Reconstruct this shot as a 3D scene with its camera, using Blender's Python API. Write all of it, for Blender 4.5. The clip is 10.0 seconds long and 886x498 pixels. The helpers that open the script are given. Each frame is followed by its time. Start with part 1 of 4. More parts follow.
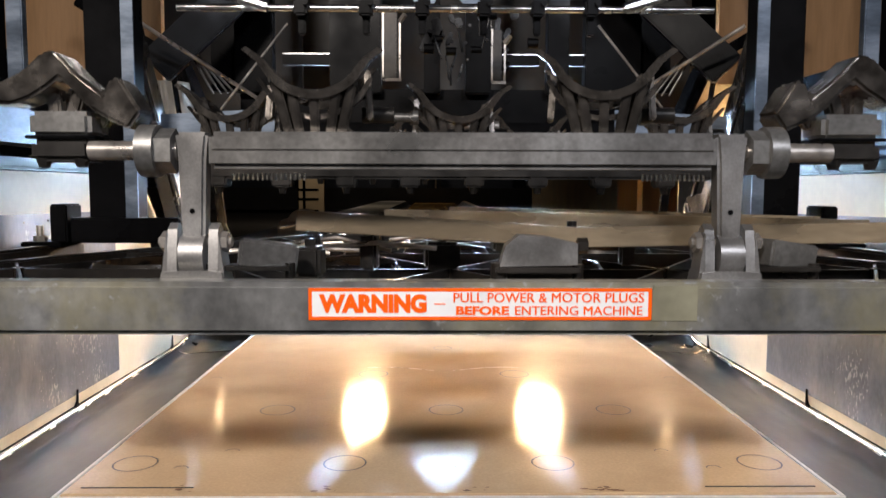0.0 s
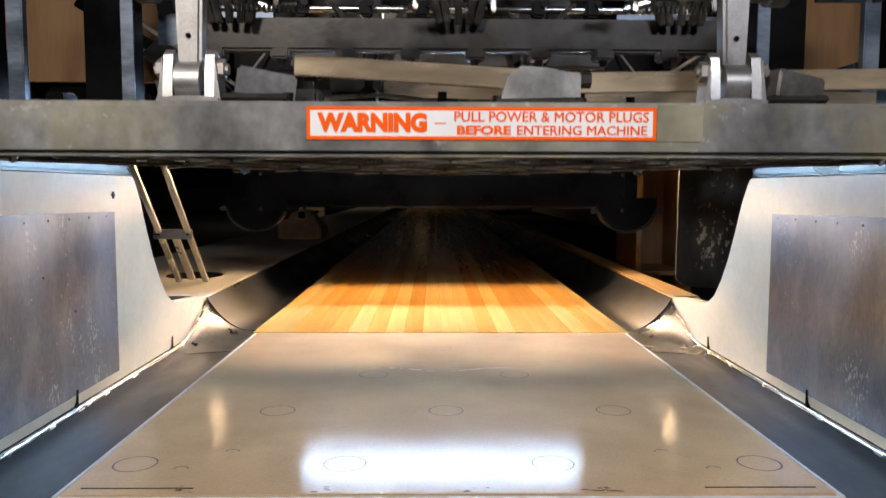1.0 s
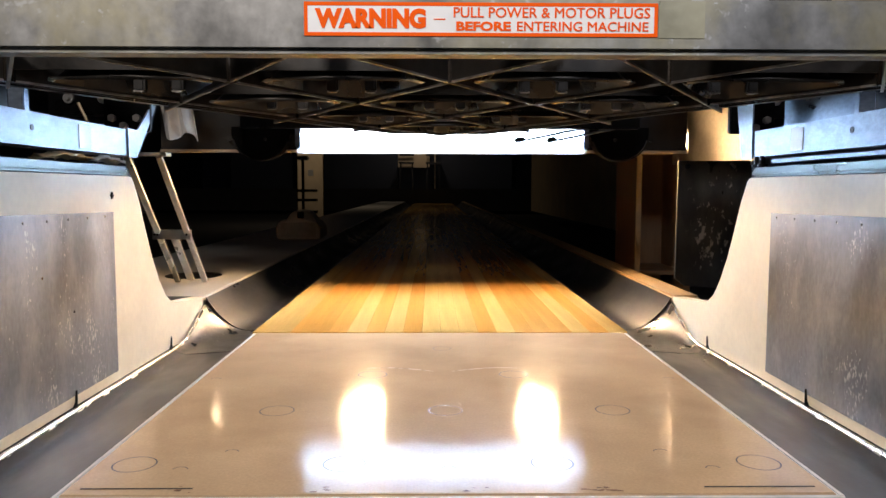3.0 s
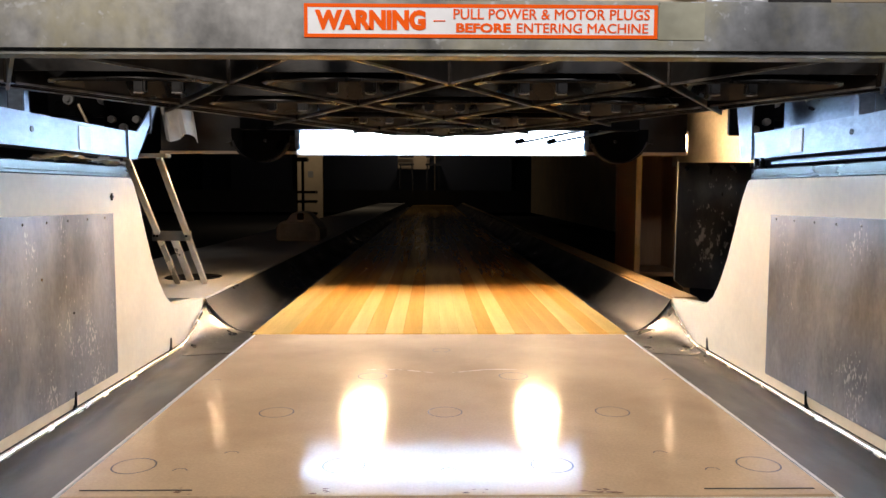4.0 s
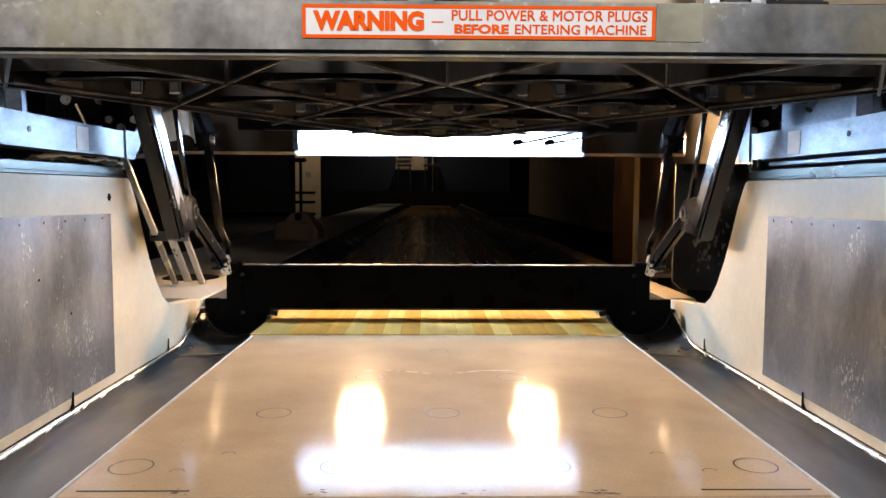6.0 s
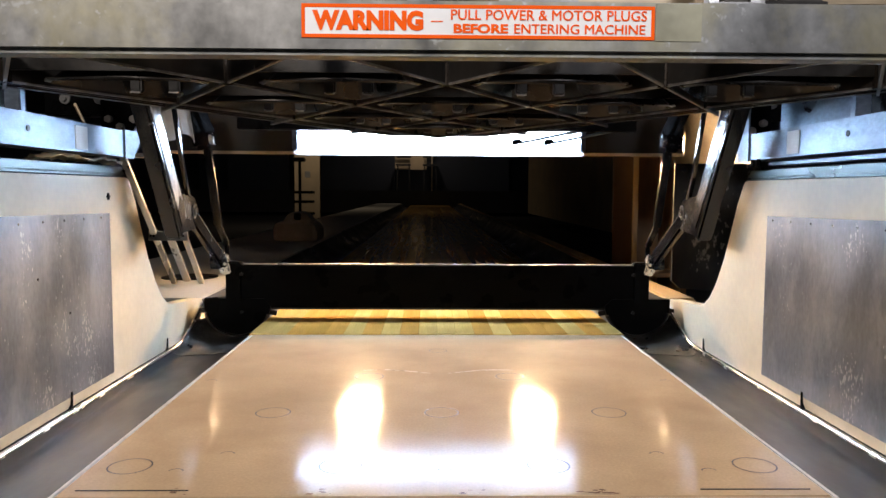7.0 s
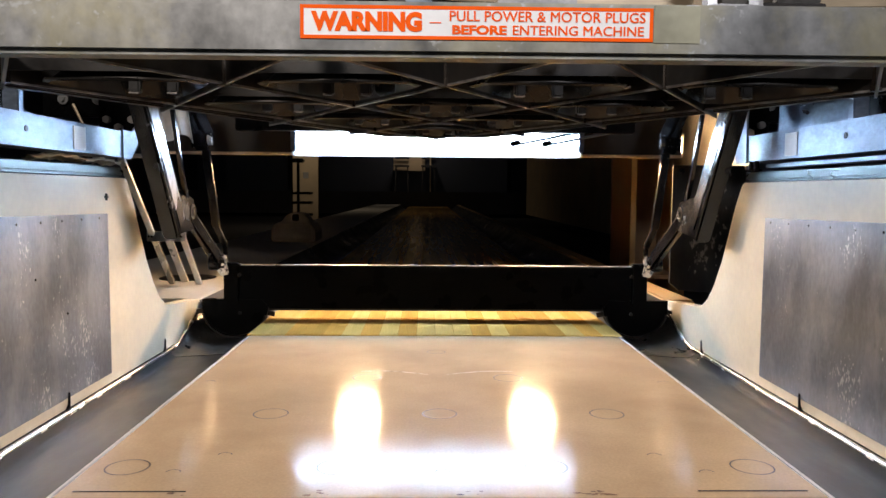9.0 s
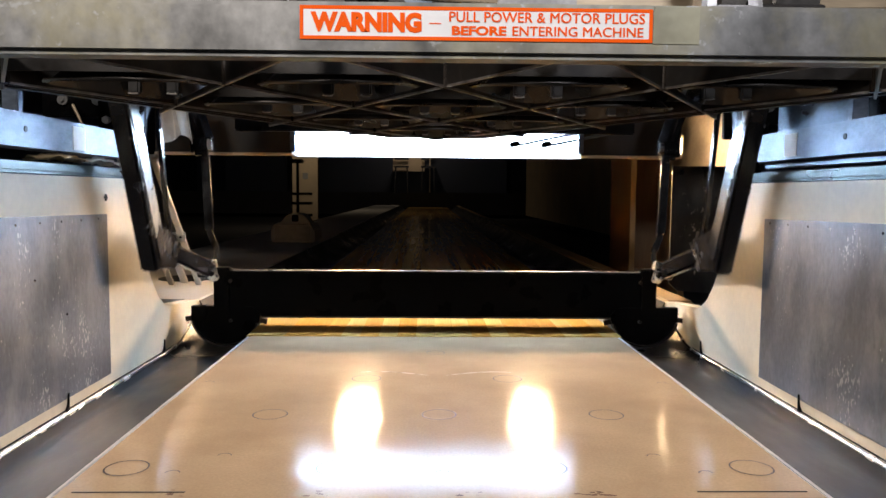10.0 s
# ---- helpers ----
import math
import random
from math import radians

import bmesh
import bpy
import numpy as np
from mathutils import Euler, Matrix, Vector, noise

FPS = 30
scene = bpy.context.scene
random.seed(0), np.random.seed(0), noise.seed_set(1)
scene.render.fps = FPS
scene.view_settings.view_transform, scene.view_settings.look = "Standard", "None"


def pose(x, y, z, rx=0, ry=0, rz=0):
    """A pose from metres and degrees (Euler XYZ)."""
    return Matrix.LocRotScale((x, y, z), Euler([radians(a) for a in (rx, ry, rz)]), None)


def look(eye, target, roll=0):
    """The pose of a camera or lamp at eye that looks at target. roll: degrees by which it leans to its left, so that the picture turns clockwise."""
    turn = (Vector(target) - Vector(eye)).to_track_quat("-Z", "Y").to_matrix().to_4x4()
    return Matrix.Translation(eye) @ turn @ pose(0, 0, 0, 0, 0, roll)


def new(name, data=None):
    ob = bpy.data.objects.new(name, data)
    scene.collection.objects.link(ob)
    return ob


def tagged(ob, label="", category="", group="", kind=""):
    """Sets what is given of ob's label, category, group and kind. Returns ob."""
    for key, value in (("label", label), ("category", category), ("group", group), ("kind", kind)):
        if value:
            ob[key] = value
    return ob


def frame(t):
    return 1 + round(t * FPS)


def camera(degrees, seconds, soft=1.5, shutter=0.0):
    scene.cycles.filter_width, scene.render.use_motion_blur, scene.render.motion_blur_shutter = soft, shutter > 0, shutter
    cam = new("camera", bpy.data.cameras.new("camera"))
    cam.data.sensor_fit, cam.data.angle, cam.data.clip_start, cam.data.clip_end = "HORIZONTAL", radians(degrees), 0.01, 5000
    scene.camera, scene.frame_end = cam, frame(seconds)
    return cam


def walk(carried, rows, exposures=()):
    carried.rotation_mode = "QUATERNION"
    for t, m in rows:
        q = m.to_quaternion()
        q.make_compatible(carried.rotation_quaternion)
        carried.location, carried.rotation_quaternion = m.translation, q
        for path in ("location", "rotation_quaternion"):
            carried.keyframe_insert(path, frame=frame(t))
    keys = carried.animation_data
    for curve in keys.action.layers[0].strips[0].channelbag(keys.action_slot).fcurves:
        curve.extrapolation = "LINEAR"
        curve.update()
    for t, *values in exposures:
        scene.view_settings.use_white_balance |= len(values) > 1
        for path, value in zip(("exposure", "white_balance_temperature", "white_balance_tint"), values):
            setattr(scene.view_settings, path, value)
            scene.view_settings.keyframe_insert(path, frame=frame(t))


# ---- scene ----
cam = camera(61.1, 10.0, shutter=0.35)
EYE = (-0.024, -1.071, 0.402)
walk(cam, [
    (0, look(EYE, (0.0024, 0.9221, 0.2403), 0.17)),
    (0.5, look(EYE, (0.0023, 0.9222, 0.2416), 0.18)),
    (1, look(EYE, (0.0022, 0.9222, 0.2420), 0.19)),
    (1.5, look(EYE, (0.0028, 0.9222, 0.2415), 0.16)),
    (2, look(EYE, (0.0040, 0.9221, 0.2408), 0.13)),
    (2.5, look(EYE, (0.0046, 0.9221, 0.2408), 0.11)),
    (4, look(EYE, (0.0052, 0.9225, 0.2459), 0.15)),
    (4.5, look(EYE, (0.0062, 0.9226, 0.2475), 0.17)),
    (5, look(EYE, (0.0079, 0.9227, 0.2488), 0.22)),
    (5.5, look(EYE, (0.0095, 0.9226, 0.2487), 0.24)),
    (7, look(EYE, (0.0132, 0.9224, 0.2472), 0.29)),
    (7.5, look(EYE, (0.0139, 0.9225, 0.2477), 0.32)),
    (8, look(EYE, (0.0150, 0.9225, 0.2488), 0.35)),
    (8.5, look(EYE, (0.0165, 0.9226, 0.2496), 0.38)),
    (9, look(EYE, (0.0179, 0.9226, 0.2504), 0.41)),
    (9.5, look(EYE, (0.0187, 0.9227, 0.2514), 0.43)),
    (10, look(EYE, (0.0192, 0.9227, 0.2523), 0.44)),
], ((0, 1.42, 6250, 15), (0.6, 1.22, 6250, 15), (1.5, 0.92, 6250, 15), (2.0, 0.84, 6250, 15), (4.4, 0.84, 6250, 15), (5.3, 0.92, 6250, 15), (10, 0.95, 6250, 15)))

# ---- light ----
world = bpy.data.worlds.new("dim_hall_air")
scene.world = world
world.use_nodes = True
world.node_tree.nodes["Background"].inputs[0].default_value = (0.55, 0.75, 1.0, 1)
world.node_tree.nodes["Background"].inputs[1].default_value = 0.010
TUBE_POWER = 64.0
SPOT_POWER = 430.0


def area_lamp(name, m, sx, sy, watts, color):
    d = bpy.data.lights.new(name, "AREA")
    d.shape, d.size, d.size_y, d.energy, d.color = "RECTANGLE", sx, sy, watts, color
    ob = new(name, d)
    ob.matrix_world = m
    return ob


# unseen lamps added behind the camera to light the machine's rear faces
area_lamp("rear_fill_light", look((-0.75, -2.2, 1.75), (-0.2, -0.2, 0.35)), 0.4, 0.2, 23, (1.0, 0.92, 0.80))
area_lamp("rear_fill_light", look((0.9, -2.4, 1.75), (0.3, -0.2, 0.35)), 0.4, 0.2, 11, (0.93, 0.96, 1.0))


# ---- materials ----
def mat(name, base, rough=0.5, metal=0.0, vary=0.15, scale=8.0, stretch=(1, 1, 1), bump=0.1, fine=60.0, coat=0.0, rvar=0.12,
        dirt=None, dirt_amount=0.0, island=0.0, rand=0.0, spec=0.5, dirt_scale=None, flecks=None, fleck_scale=150.0, coat_rough=0.15, weave=0.0):
    m = bpy.data.materials.new(name)
    m.use_nodes = True
    nt = m.node_tree
    N, L = nt.nodes, nt.links
    b = N["Principled BSDF"]
    b.inputs["Metallic"].default_value = metal
    b.inputs["Specular IOR Level"].default_value = spec
    b.inputs["Coat Weight"].default_value = coat
    b.inputs["Coat Roughness"].default_value = coat_rough
    tc = N.new("ShaderNodeTexCoord")
    mp = N.new("ShaderNodeMapping")
    mp.inputs["Scale"].default_value = stretch
    L.new(tc.outputs["Object"], mp.inputs["Vector"])
    n1 = N.new("ShaderNodeTexNoise")
    n1.inputs["Scale"].default_value, n1.inputs["Detail"].default_value = scale, 6
    n2 = N.new("ShaderNodeTexNoise")
    n2.inputs["Scale"].default_value, n2.inputs["Detail"].default_value = fine, 4
    L.new(mp.outputs[0], n1.inputs["Vector"])
    L.new(mp.outputs[0], n2.inputs["Vector"])
    ramp = N.new("ShaderNodeMapRange")
    ramp.inputs["From Min"].default_value, ramp.inputs["From Max"].default_value = 0.3, 0.7
    ramp.inputs["To Min"].default_value, ramp.inputs["To Max"].default_value = 1 - vary, 1 + vary
    L.new(n1.outputs["Fac"], ramp.inputs["Value"])
    ramp2 = N.new("ShaderNodeMapRange")
    ramp2.inputs["From Min"].default_value, ramp2.inputs["From Max"].default_value = 0.3, 0.7
    ramp2.inputs["To Min"].default_value, ramp2.inputs["To Max"].default_value = 1 - vary * 0.5, 1 + vary * 0.5
    L.new(n2.outputs["Fac"], ramp2.inputs["Value"])
    mul = N.new("ShaderNodeMath")
    mul.operation = "MULTIPLY"
    L.new(ramp.outputs[0], mul.inputs[0])
    L.new(ramp2.outputs[0], mul.inputs[1])
    value = mul.outputs[0]
    if rand or island:
        src = N.new("ShaderNodeObjectInfo" if rand else "ShaderNodeNewGeometry")
        r3 = N.new("ShaderNodeMapRange")
        amount = rand or island
        r3.inputs["To Min"].default_value, r3.inputs["To Max"].default_value = 1 - amount, 1 + amount
        L.new(src.outputs["Random" if rand else "Random Per Island"], r3.inputs["Value"])
        mul2 = N.new("ShaderNodeMath")
        mul2.operation = "MULTIPLY"
        L.new(value, mul2.inputs[0])
        L.new(r3.outputs[0], mul2.inputs[1])
        value = mul2.outputs[0]
    tint = N.new("ShaderNodeVectorMath")
    tint.operation = "SCALE"
    tint.inputs[0].default_value = base
    L.new(value, tint.inputs["Scale"])
    col = tint.outputs[0]
    if dirt:
        n3 = N.new("ShaderNodeTexNoise")
        n3.inputs["Scale"].default_value, n3.inputs["Detail"].default_value = dirt_scale or scale * 0.6, 8
        n3.inputs["Roughness"].default_value = 0.65
        L.new(mp.outputs[0], n3.inputs["Vector"])
        r4 = N.new("ShaderNodeMapRange")
        r4.inputs["From Min"].default_value, r4.inputs["From Max"].default_value = 0.48, 0.72
        r4.inputs["To Max"].default_value = dirt_amount
        L.new(n3.outputs["Fac"], r4.inputs["Value"])
        mix = N.new("ShaderNodeMix")
        mix.data_type = "RGBA"
        mix.inputs["B"].default_value = (*dirt, 1)
        L.new(r4.outputs[0], mix.inputs["Factor"])
        L.new(col, mix.inputs["A"])
        col = mix.outputs["Result"]
    if flecks:
        n5 = N.new("ShaderNodeTexNoise")
        n5.inputs["Scale"].default_value, n5.inputs["Detail"].default_value = fleck_scale, 2
        L.new(mp.outputs[0], n5.inputs["Vector"])
        n6 = N.new("ShaderNodeTexNoise")
        n6.inputs["Scale"].default_value, n6.inputs["Detail"].default_value = fleck_scale * 0.06, 3
        L.new(mp.outputs[0], n6.inputs["Vector"])
        add = N.new("ShaderNodeMath")
        add.operation = "ADD"
        L.new(n5.outputs["Fac"], add.inputs[0])
        L.new(n6.outputs["Fac"], add.inputs[1])
        r5 = N.new("ShaderNodeMapRange")
        r5.inputs["From Min"].default_value, r5.inputs["From Max"].default_value = 1.24, 1.34
        L.new(add.outputs[0], r5.inputs["Value"])
        mix5 = N.new("ShaderNodeMix")
        mix5.data_type = "RGBA"
        mix5.inputs["B"].default_value = (*flecks, 1)
        L.new(r5.outputs[0], mix5.inputs["Factor"])
        L.new(col, mix5.inputs["A"])
        col = mix5.outputs["Result"]
    L.new(col, b.inputs["Base Color"])
    rr = N.new("ShaderNodeMapRange")
    rr.inputs["From Min"].default_value, rr.inputs["From Max"].default_value = 0.3, 0.7
    rr.inputs["To Min"].default_value, rr.inputs["To Max"].default_value = max(0.02, rough - rvar), min(1, rough + rvar)
    L.new(n1.outputs["Fac"], rr.inputs["Value"])
    L.new(rr.outputs[0], b.inputs["Roughness"])
    if bump:
        bp = N.new("ShaderNodeBump")
        bp.inputs["Strength"].default_value, bp.inputs["Distance"].default_value = bump, 0.002
        L.new(n2.outputs["Fac"], bp.inputs["Height"])
        L.new(bp.outputs[0], b.inputs["Normal"])
        if weave:
            waves = []
            for axis in ("X", "Y"):
                wv = N.new("ShaderNodeTexWave")
                wv.bands_direction = axis
                wv.inputs["Scale"].default_value, wv.inputs["Distortion"].default_value = 70.0, 1.0
                L.new(tc.outputs["Object"], wv.inputs["Vector"])
                waves.append(wv.outputs["Fac"])
            both = N.new("ShaderNodeMath")
            both.operation = "MULTIPLY"
            L.new(waves[0], both.inputs[0])
            L.new(waves[1], both.inputs[1])
            b2 = N.new("ShaderNodeBump")
            b2.inputs["Strength"].default_value, b2.inputs["Distance"].default_value = weave, 0.0006
            L.new(both.outputs[0], b2.inputs["Height"])
            L.new(bp.outputs[0], b2.inputs["Normal"])
            L.new(b2.outputs[0], b.inputs["Normal"])
    return m


def glow(name, color, strength):
    m = bpy.data.materials.new(name)
    m.use_nodes = True
    b = m.node_tree.nodes["Principled BSDF"]
    b.inputs["Base Color"].default_value = (0.8, 0.8, 0.8, 1)
    b.inputs["Emission Color"].default_value = (*color, 1)
    b.inputs["Emission Strength"].default_value = strength
    return m


M_BEAM = mat("rolled_steel", (0.20, 0.20, 0.195), 0.40, 0.45, 0.42, 4, (2.6, 1, 2.2), 0.06, 30, dirt=(0.36, 0.32, 0.17), dirt_amount=0.7, dirt_scale=2.2, flecks=(0.40, 0.40, 0.39), fleck_scale=34)
M_CAST = mat("cast_iron", (0.25, 0.245, 0.235), 0.34, 0.75, 0.35, 5, bump=0.05, fine=140, dirt=(0.06, 0.05, 0.045), dirt_amount=0.8, dirt_scale=6)
M_CAST_LIGHT = mat("cast_aluminium", (0.34, 0.33, 0.32), 0.38, 0.8, 0.2, 14, bump=0.06, fine=300, dirt=(0.10, 0.085, 0.07), dirt_amount=0.5)
M_CUP = mat("greasy_cup_metal", (0.20, 0.18, 0.16), 0.22, 0.85, 0.5, 22, bump=0.15, fine=70, dirt=(0.03, 0.025, 0.02), dirt_amount=0.9, dirt_scale=26)
M_BLACK = mat("black_enamel", (0.003, 0.003, 0.0034), 0.32, 0.0, 0.3, 9, bump=0.04, fine=70, dirt=(0.007, 0.0065, 0.006), dirt_amount=0.3, spec=0.05)
M_GLOSS = mat("glossy_black_enamel", (0.006, 0.006, 0.007), 0.2, 0.0, 0.3, 9, bump=0.05, fine=70, dirt=(0.03, 0.028, 0.026), dirt_amount=0.5, spec=0.5, flecks=(0.2, 0.19, 0.18), fleck_scale=120)
# scuffed metal, also paler to carry the tube's reflection on the arm
M_FLANGE = mat("scuffed_lit_flange", (0.30, 0.295, 0.29), 0.26, 0.9, 0.5, 10, (1, 1, 0.4), 0.06, 90, dirt=(0.03, 0.03, 0.03), dirt_amount=0.85, dirt_scale=6)
M_DARK = mat("dark_machine_steel", (0.024, 0.022, 0.02), 0.38, 0.5, 0.35, 10, bump=0.1, fine=80, dirt=(0.07, 0.05, 0.035), dirt_amount=0.35)
M_BROWN = mat("oiled_brown_steel", (0.036, 0.028, 0.022), 0.24, 0.6, 0.3, 9, bump=0.1, fine=80)
# the levers' warm light is put into this tan base colour
M_LEVER = mat("warm_lit_oiled_steel", (0.42, 0.33, 0.22), 0.34, 0.6, 0.25, 6, (0.5, 1, 2), 0.05, 60)
M_GUIDE = mat("oily_guide_steel", (0.030, 0.026, 0.022), 0.30, 0.6, 0.4, 12, bump=0.06, fine=60)
M_RIBEDGE = mat("dull_rib_edge", (0.24, 0.22, 0.20), 0.4, 0.6, 0.4, 30, bump=0.05)
M_EDGE = mat("worn_bright_edge", (0.5, 0.46, 0.42), 0.35, 0.8, 0.35, 25, bump=0.1)
M_CHROME = mat("bright_steel", (0.62, 0.62, 0.62), 0.22, 1.0, 0.15, 20, bump=0.05)
M_GALV = mat("galvanised_sheet", (0.12, 0.15, 0.195), 0.42, 0.6, 0.30, 5, (1, 1.5, 3), 0.05, 60, dirt=(0.30, 0.345, 0.41), dirt_amount=0.75, dirt_scale=5)
M_PLATE = mat("scuffed_aluminium_plate", (0.19, 0.203, 0.235), 0.42, 0.6, 0.24, 6, (1, 1, 0.5), 0.10, 120, dirt=(0.38, 0.39, 0.41), dirt_amount=0.6, dirt_scale=14, flecks=(0.5, 0.5, 0.51), fleck_scale=190)
M_PLY = mat("cream_painted_plywood", (0.85, 0.765, 0.59), 0.5, 0.0, 0.07, 5, bump=0.08, fine=70, dirt=(0.66, 0.54, 0.36), dirt_amount=0.4)
M_GREEN = mat("green_black_trim", (0.035, 0.055, 0.055), 0.30, 0.5, 0.3, 9, (1, 0.3, 1))
M_DECK = mat("tan_deck_laminate", (0.56, 0.405, 0.25), 0.066, 0.0, 0.14, 4, bump=0.015, fine=220, dirt=(0.41, 0.28, 0.165), dirt_amount=0.65, rvar=0.025, spec=0.020, coat=0.042, coat_rough=0.28, weave=0.07)
M_WHITE = mat("white_edging", (0.62, 0.62, 0.6), 0.5, 0.0, 0.12, 20)
M_RING = mat("dark_spot_line", (0.05, 0.035, 0.03), 0.4, 0.0, 0.2, 30)
M_GUTTER = mat("graphite_gutter", (0.020, 0.023, 0.028), 0.36, 0.05, 0.25, 8, (1, 0.4, 1), 0.08, 90, dirt=(0.034, 0.033, 0.032), dirt_amount=0.4, spec=0.3)
M_BOARD = mat("tan_maple_board", (0.63, 0.315, 0.062), 0.16, 0.0, 0.14, 9, (3, 0.15, 1), 0.02, 90, rvar=0.03, rand=0.12, spec=0.25)
M_BOARD_PALE = mat("pale_maple_board", (0.71, 0.455, 0.135), 0.16, 0.0, 0.14, 9, (3, 0.15, 1), 0.02, 90, rvar=0.03, rand=0.12, spec=0.25)
M_WOOD = mat("varnished_cabinet_wood", (0.27, 0.15, 0.065), 0.45, 0.0, 0.15, 10, (2, 2, 0.2), 0.06, 60)
M_MASK = mat("brown_mask_board", (0.014, 0.011, 0.009), 0.6, 0.0, 0.2, 6)
M_MASKEDGE = mat("raw_mask_edge", (0.5, 0.4, 0.3), 0.6, 0.0, 0.15, 20)
M_TROUGH = mat("scoured_trough_steel", (0.085, 0.083, 0.08), 0.34, 0.7, 0.4, 14, (1, 1, 1), 0.15, 60, dirt=(0.025, 0.025, 0.025), dirt_amount=0.85, flecks=(0.2, 0.19, 0.17), fleck_scale=90)
M_CAP = mat("division_cap_wood", (0.5, 0.34, 0.17), 0.4, 0.0, 0.12, 10, (2, 0.2, 1))
M_SCUFF = mat("scuffed_black_rubber", (0.020, 0.020, 0.020), 0.36, 0.0, 0.3, 8, (1, 1, 0.5), 0.15, 60, dirt=(0.07, 0.065, 0.055), dirt_amount=0.7, dirt_scale=10, flecks=(0.32, 0.29, 0.25), fleck_scale=90)
M_HALL = mat("dark_hall_paint", (0.022, 0.027, 0.042), 0.7, 0.0, 0.2, 2)
M_FLOOR = mat("dark_carpet", (0.03, 0.028, 0.03), 0.9, 0.0, 0.3, 5)
M_TAN = mat("tan_wall_paint", (0.55, 0.43, 0.28), 0.7, 0.0, 0.12, 3)
M_ALU = mat("brushed_aluminium", (0.55, 0.54, 0.50), 0.35, 0.7, 0.15, 12, (1, 1, 0.2))
M_PALE = mat("pale_laminate", (0.52, 0.50, 0.46), 0.45, 0.0, 0.1, 6)
M_CLOTH = mat("grey_dust_cloth", (0.42, 0.40, 0.37), 0.85, 0.0, 0.15, 14, bump=0.2)
# dark sheet with the tube's blue light mixed into its colour
M_BLUE_LIT = mat("blue_lit_dark_sheet", (0.09, 0.12, 0.165), 0.30, 0.65, 0.4, 5, (1, 1, 2), 0.05, 60)
M_GOLD = mat("bright_plate_steel", (0.42, 0.37, 0.29), 0.38, 0.8, 0.15, 7, bump=0.04)
M_SCRAPE = mat("pale_scrape", (0.57, 0.43, 0.285), 0.3, 0.0, 0.3, 40, spec=0.1)
M_GRIME = mat("brown_grime", (0.16, 0.07, 0.03), 0.7, 0.0, 0.5, 60)
M_STICKER = mat("white_vinyl", (0.90, 0.90, 0.90), 0.4, 0.0, 0.05, 14, dirt=(0.6, 0.6, 0.6), dirt_amount=0.25)
M_ORANGE = mat("orange_print", (1.0, 0.125, 0.004), 0.6, 0.0, 0.05, 20, spec=0.08)
M_TAPE = mat("yellowed_clear_tape", (0.30, 0.285, 0.20), 0.35, 0.3, 0.15, 20)
M_TUBE = glow("fluorescent_tube_light", (0.58, 0.78, 1.0), TUBE_POWER)
M_SPOT_DIM = glow("added_warm_bulb_light", (1.0, 0.70, 0.36), 125.0)
M_SPOT = glow("halogen_lens_light", (1.0, 0.65, 0.32), SPOT_POWER)


# ---- mesh helpers ----
def box(bm, c, s, rot=None, bev=0.0):
    m = Matrix.Translation(c) @ (rot.to_4x4() if rot is not None else Matrix()) @ Matrix.Diagonal((*s, 1))
    vs = bmesh.ops.create_cube(bm, size=1.0, matrix=m)["verts"]
    if bev:
        es = {e for v in vs for e in v.link_edges}
        bmesh.ops.bevel(bm, geom=list(es), offset=bev, segments=2, affect="EDGES", clamp_overlap=True)
    return bm


def bar(bm, p, q, w, h, bev=0.0, twist=0):
    """A box of section w by h from p to q."""
    p, q = Vector(p), Vector(q)
    d = q - p
    up = Vector((0, 0, 1)) if abs(d.normalized().z) < 0.95 else Vector((0, 1, 0))
    x = d.normalized().cross(up).normalized()
    z = x.cross(d.normalized())
    r = Matrix((x, d.normalized(), z)).transposed() @ Matrix.Rotation(radians(twist), 3, "Y")
    return box(bm, (p + q) / 2, (w, d.length, h), r, bev)


def cyl(bm, p, q, r, n=14, r2=None):
    p, q = Vector(p), Vector(q)
    d = q - p
    m = Matrix.Translation((p + q) / 2) @ d.to_track_quat("Z", "Y").to_matrix().to_4x4()
    bmesh.ops.create_cone(bm, cap_ends=True, segments=n, radius1=r, radius2=r if r2 is None else r2, depth=d.length, matrix=m)
    return bm


def rod(bm, pts, r, n=10):
    for a, b in zip(pts, pts[1:]):
        cyl(bm, a, b, r, n)
    return bm


def slab(bm, outline, axis, a, b):
    """A polygon in the two other axes, pushed from a to b along the axis."""
    def P(u, v, w):
        return {"x": (w, u, v), "y": (u, w, v), "z": (u, v, w)}[axis]
    lo = [bm.verts.new(P(u, v, a)) for u, v in outline]
    hi = [bm.verts.new(P(u, v, b)) for u, v in outline]
    bm.faces.new(lo)
    bm.faces.new(hi[::-1])
    n = len(lo)
    for i in range(n):
        bm.faces.new((lo[i], hi[i], hi[(i + 1) % n], lo[(i + 1) % n]))
    bmesh.ops.recalc_face_normals(bm, faces=bm.faces)
    return bm


def sheet(bm, rings, closed=False):
    """A skin through rows of points."""
    rows = [[bm.verts.new(p) for p in r] for r in rings]
    for r, s in zip(rows, rows[1:]):
        n = len(r)
        for i in range(n if closed else n - 1):
            bm.faces.new((r[i], r[(i + 1) % n], s[(i + 1) % n], s[i]))
    return bm


def thick(bm, d):
    bmesh.ops.recalc_face_normals(bm, faces=bm.faces)
    bmesh.ops.solidify(bm, geom=bm.faces[:], thickness=d)
    return bm


def B():
    return bmesh.new()


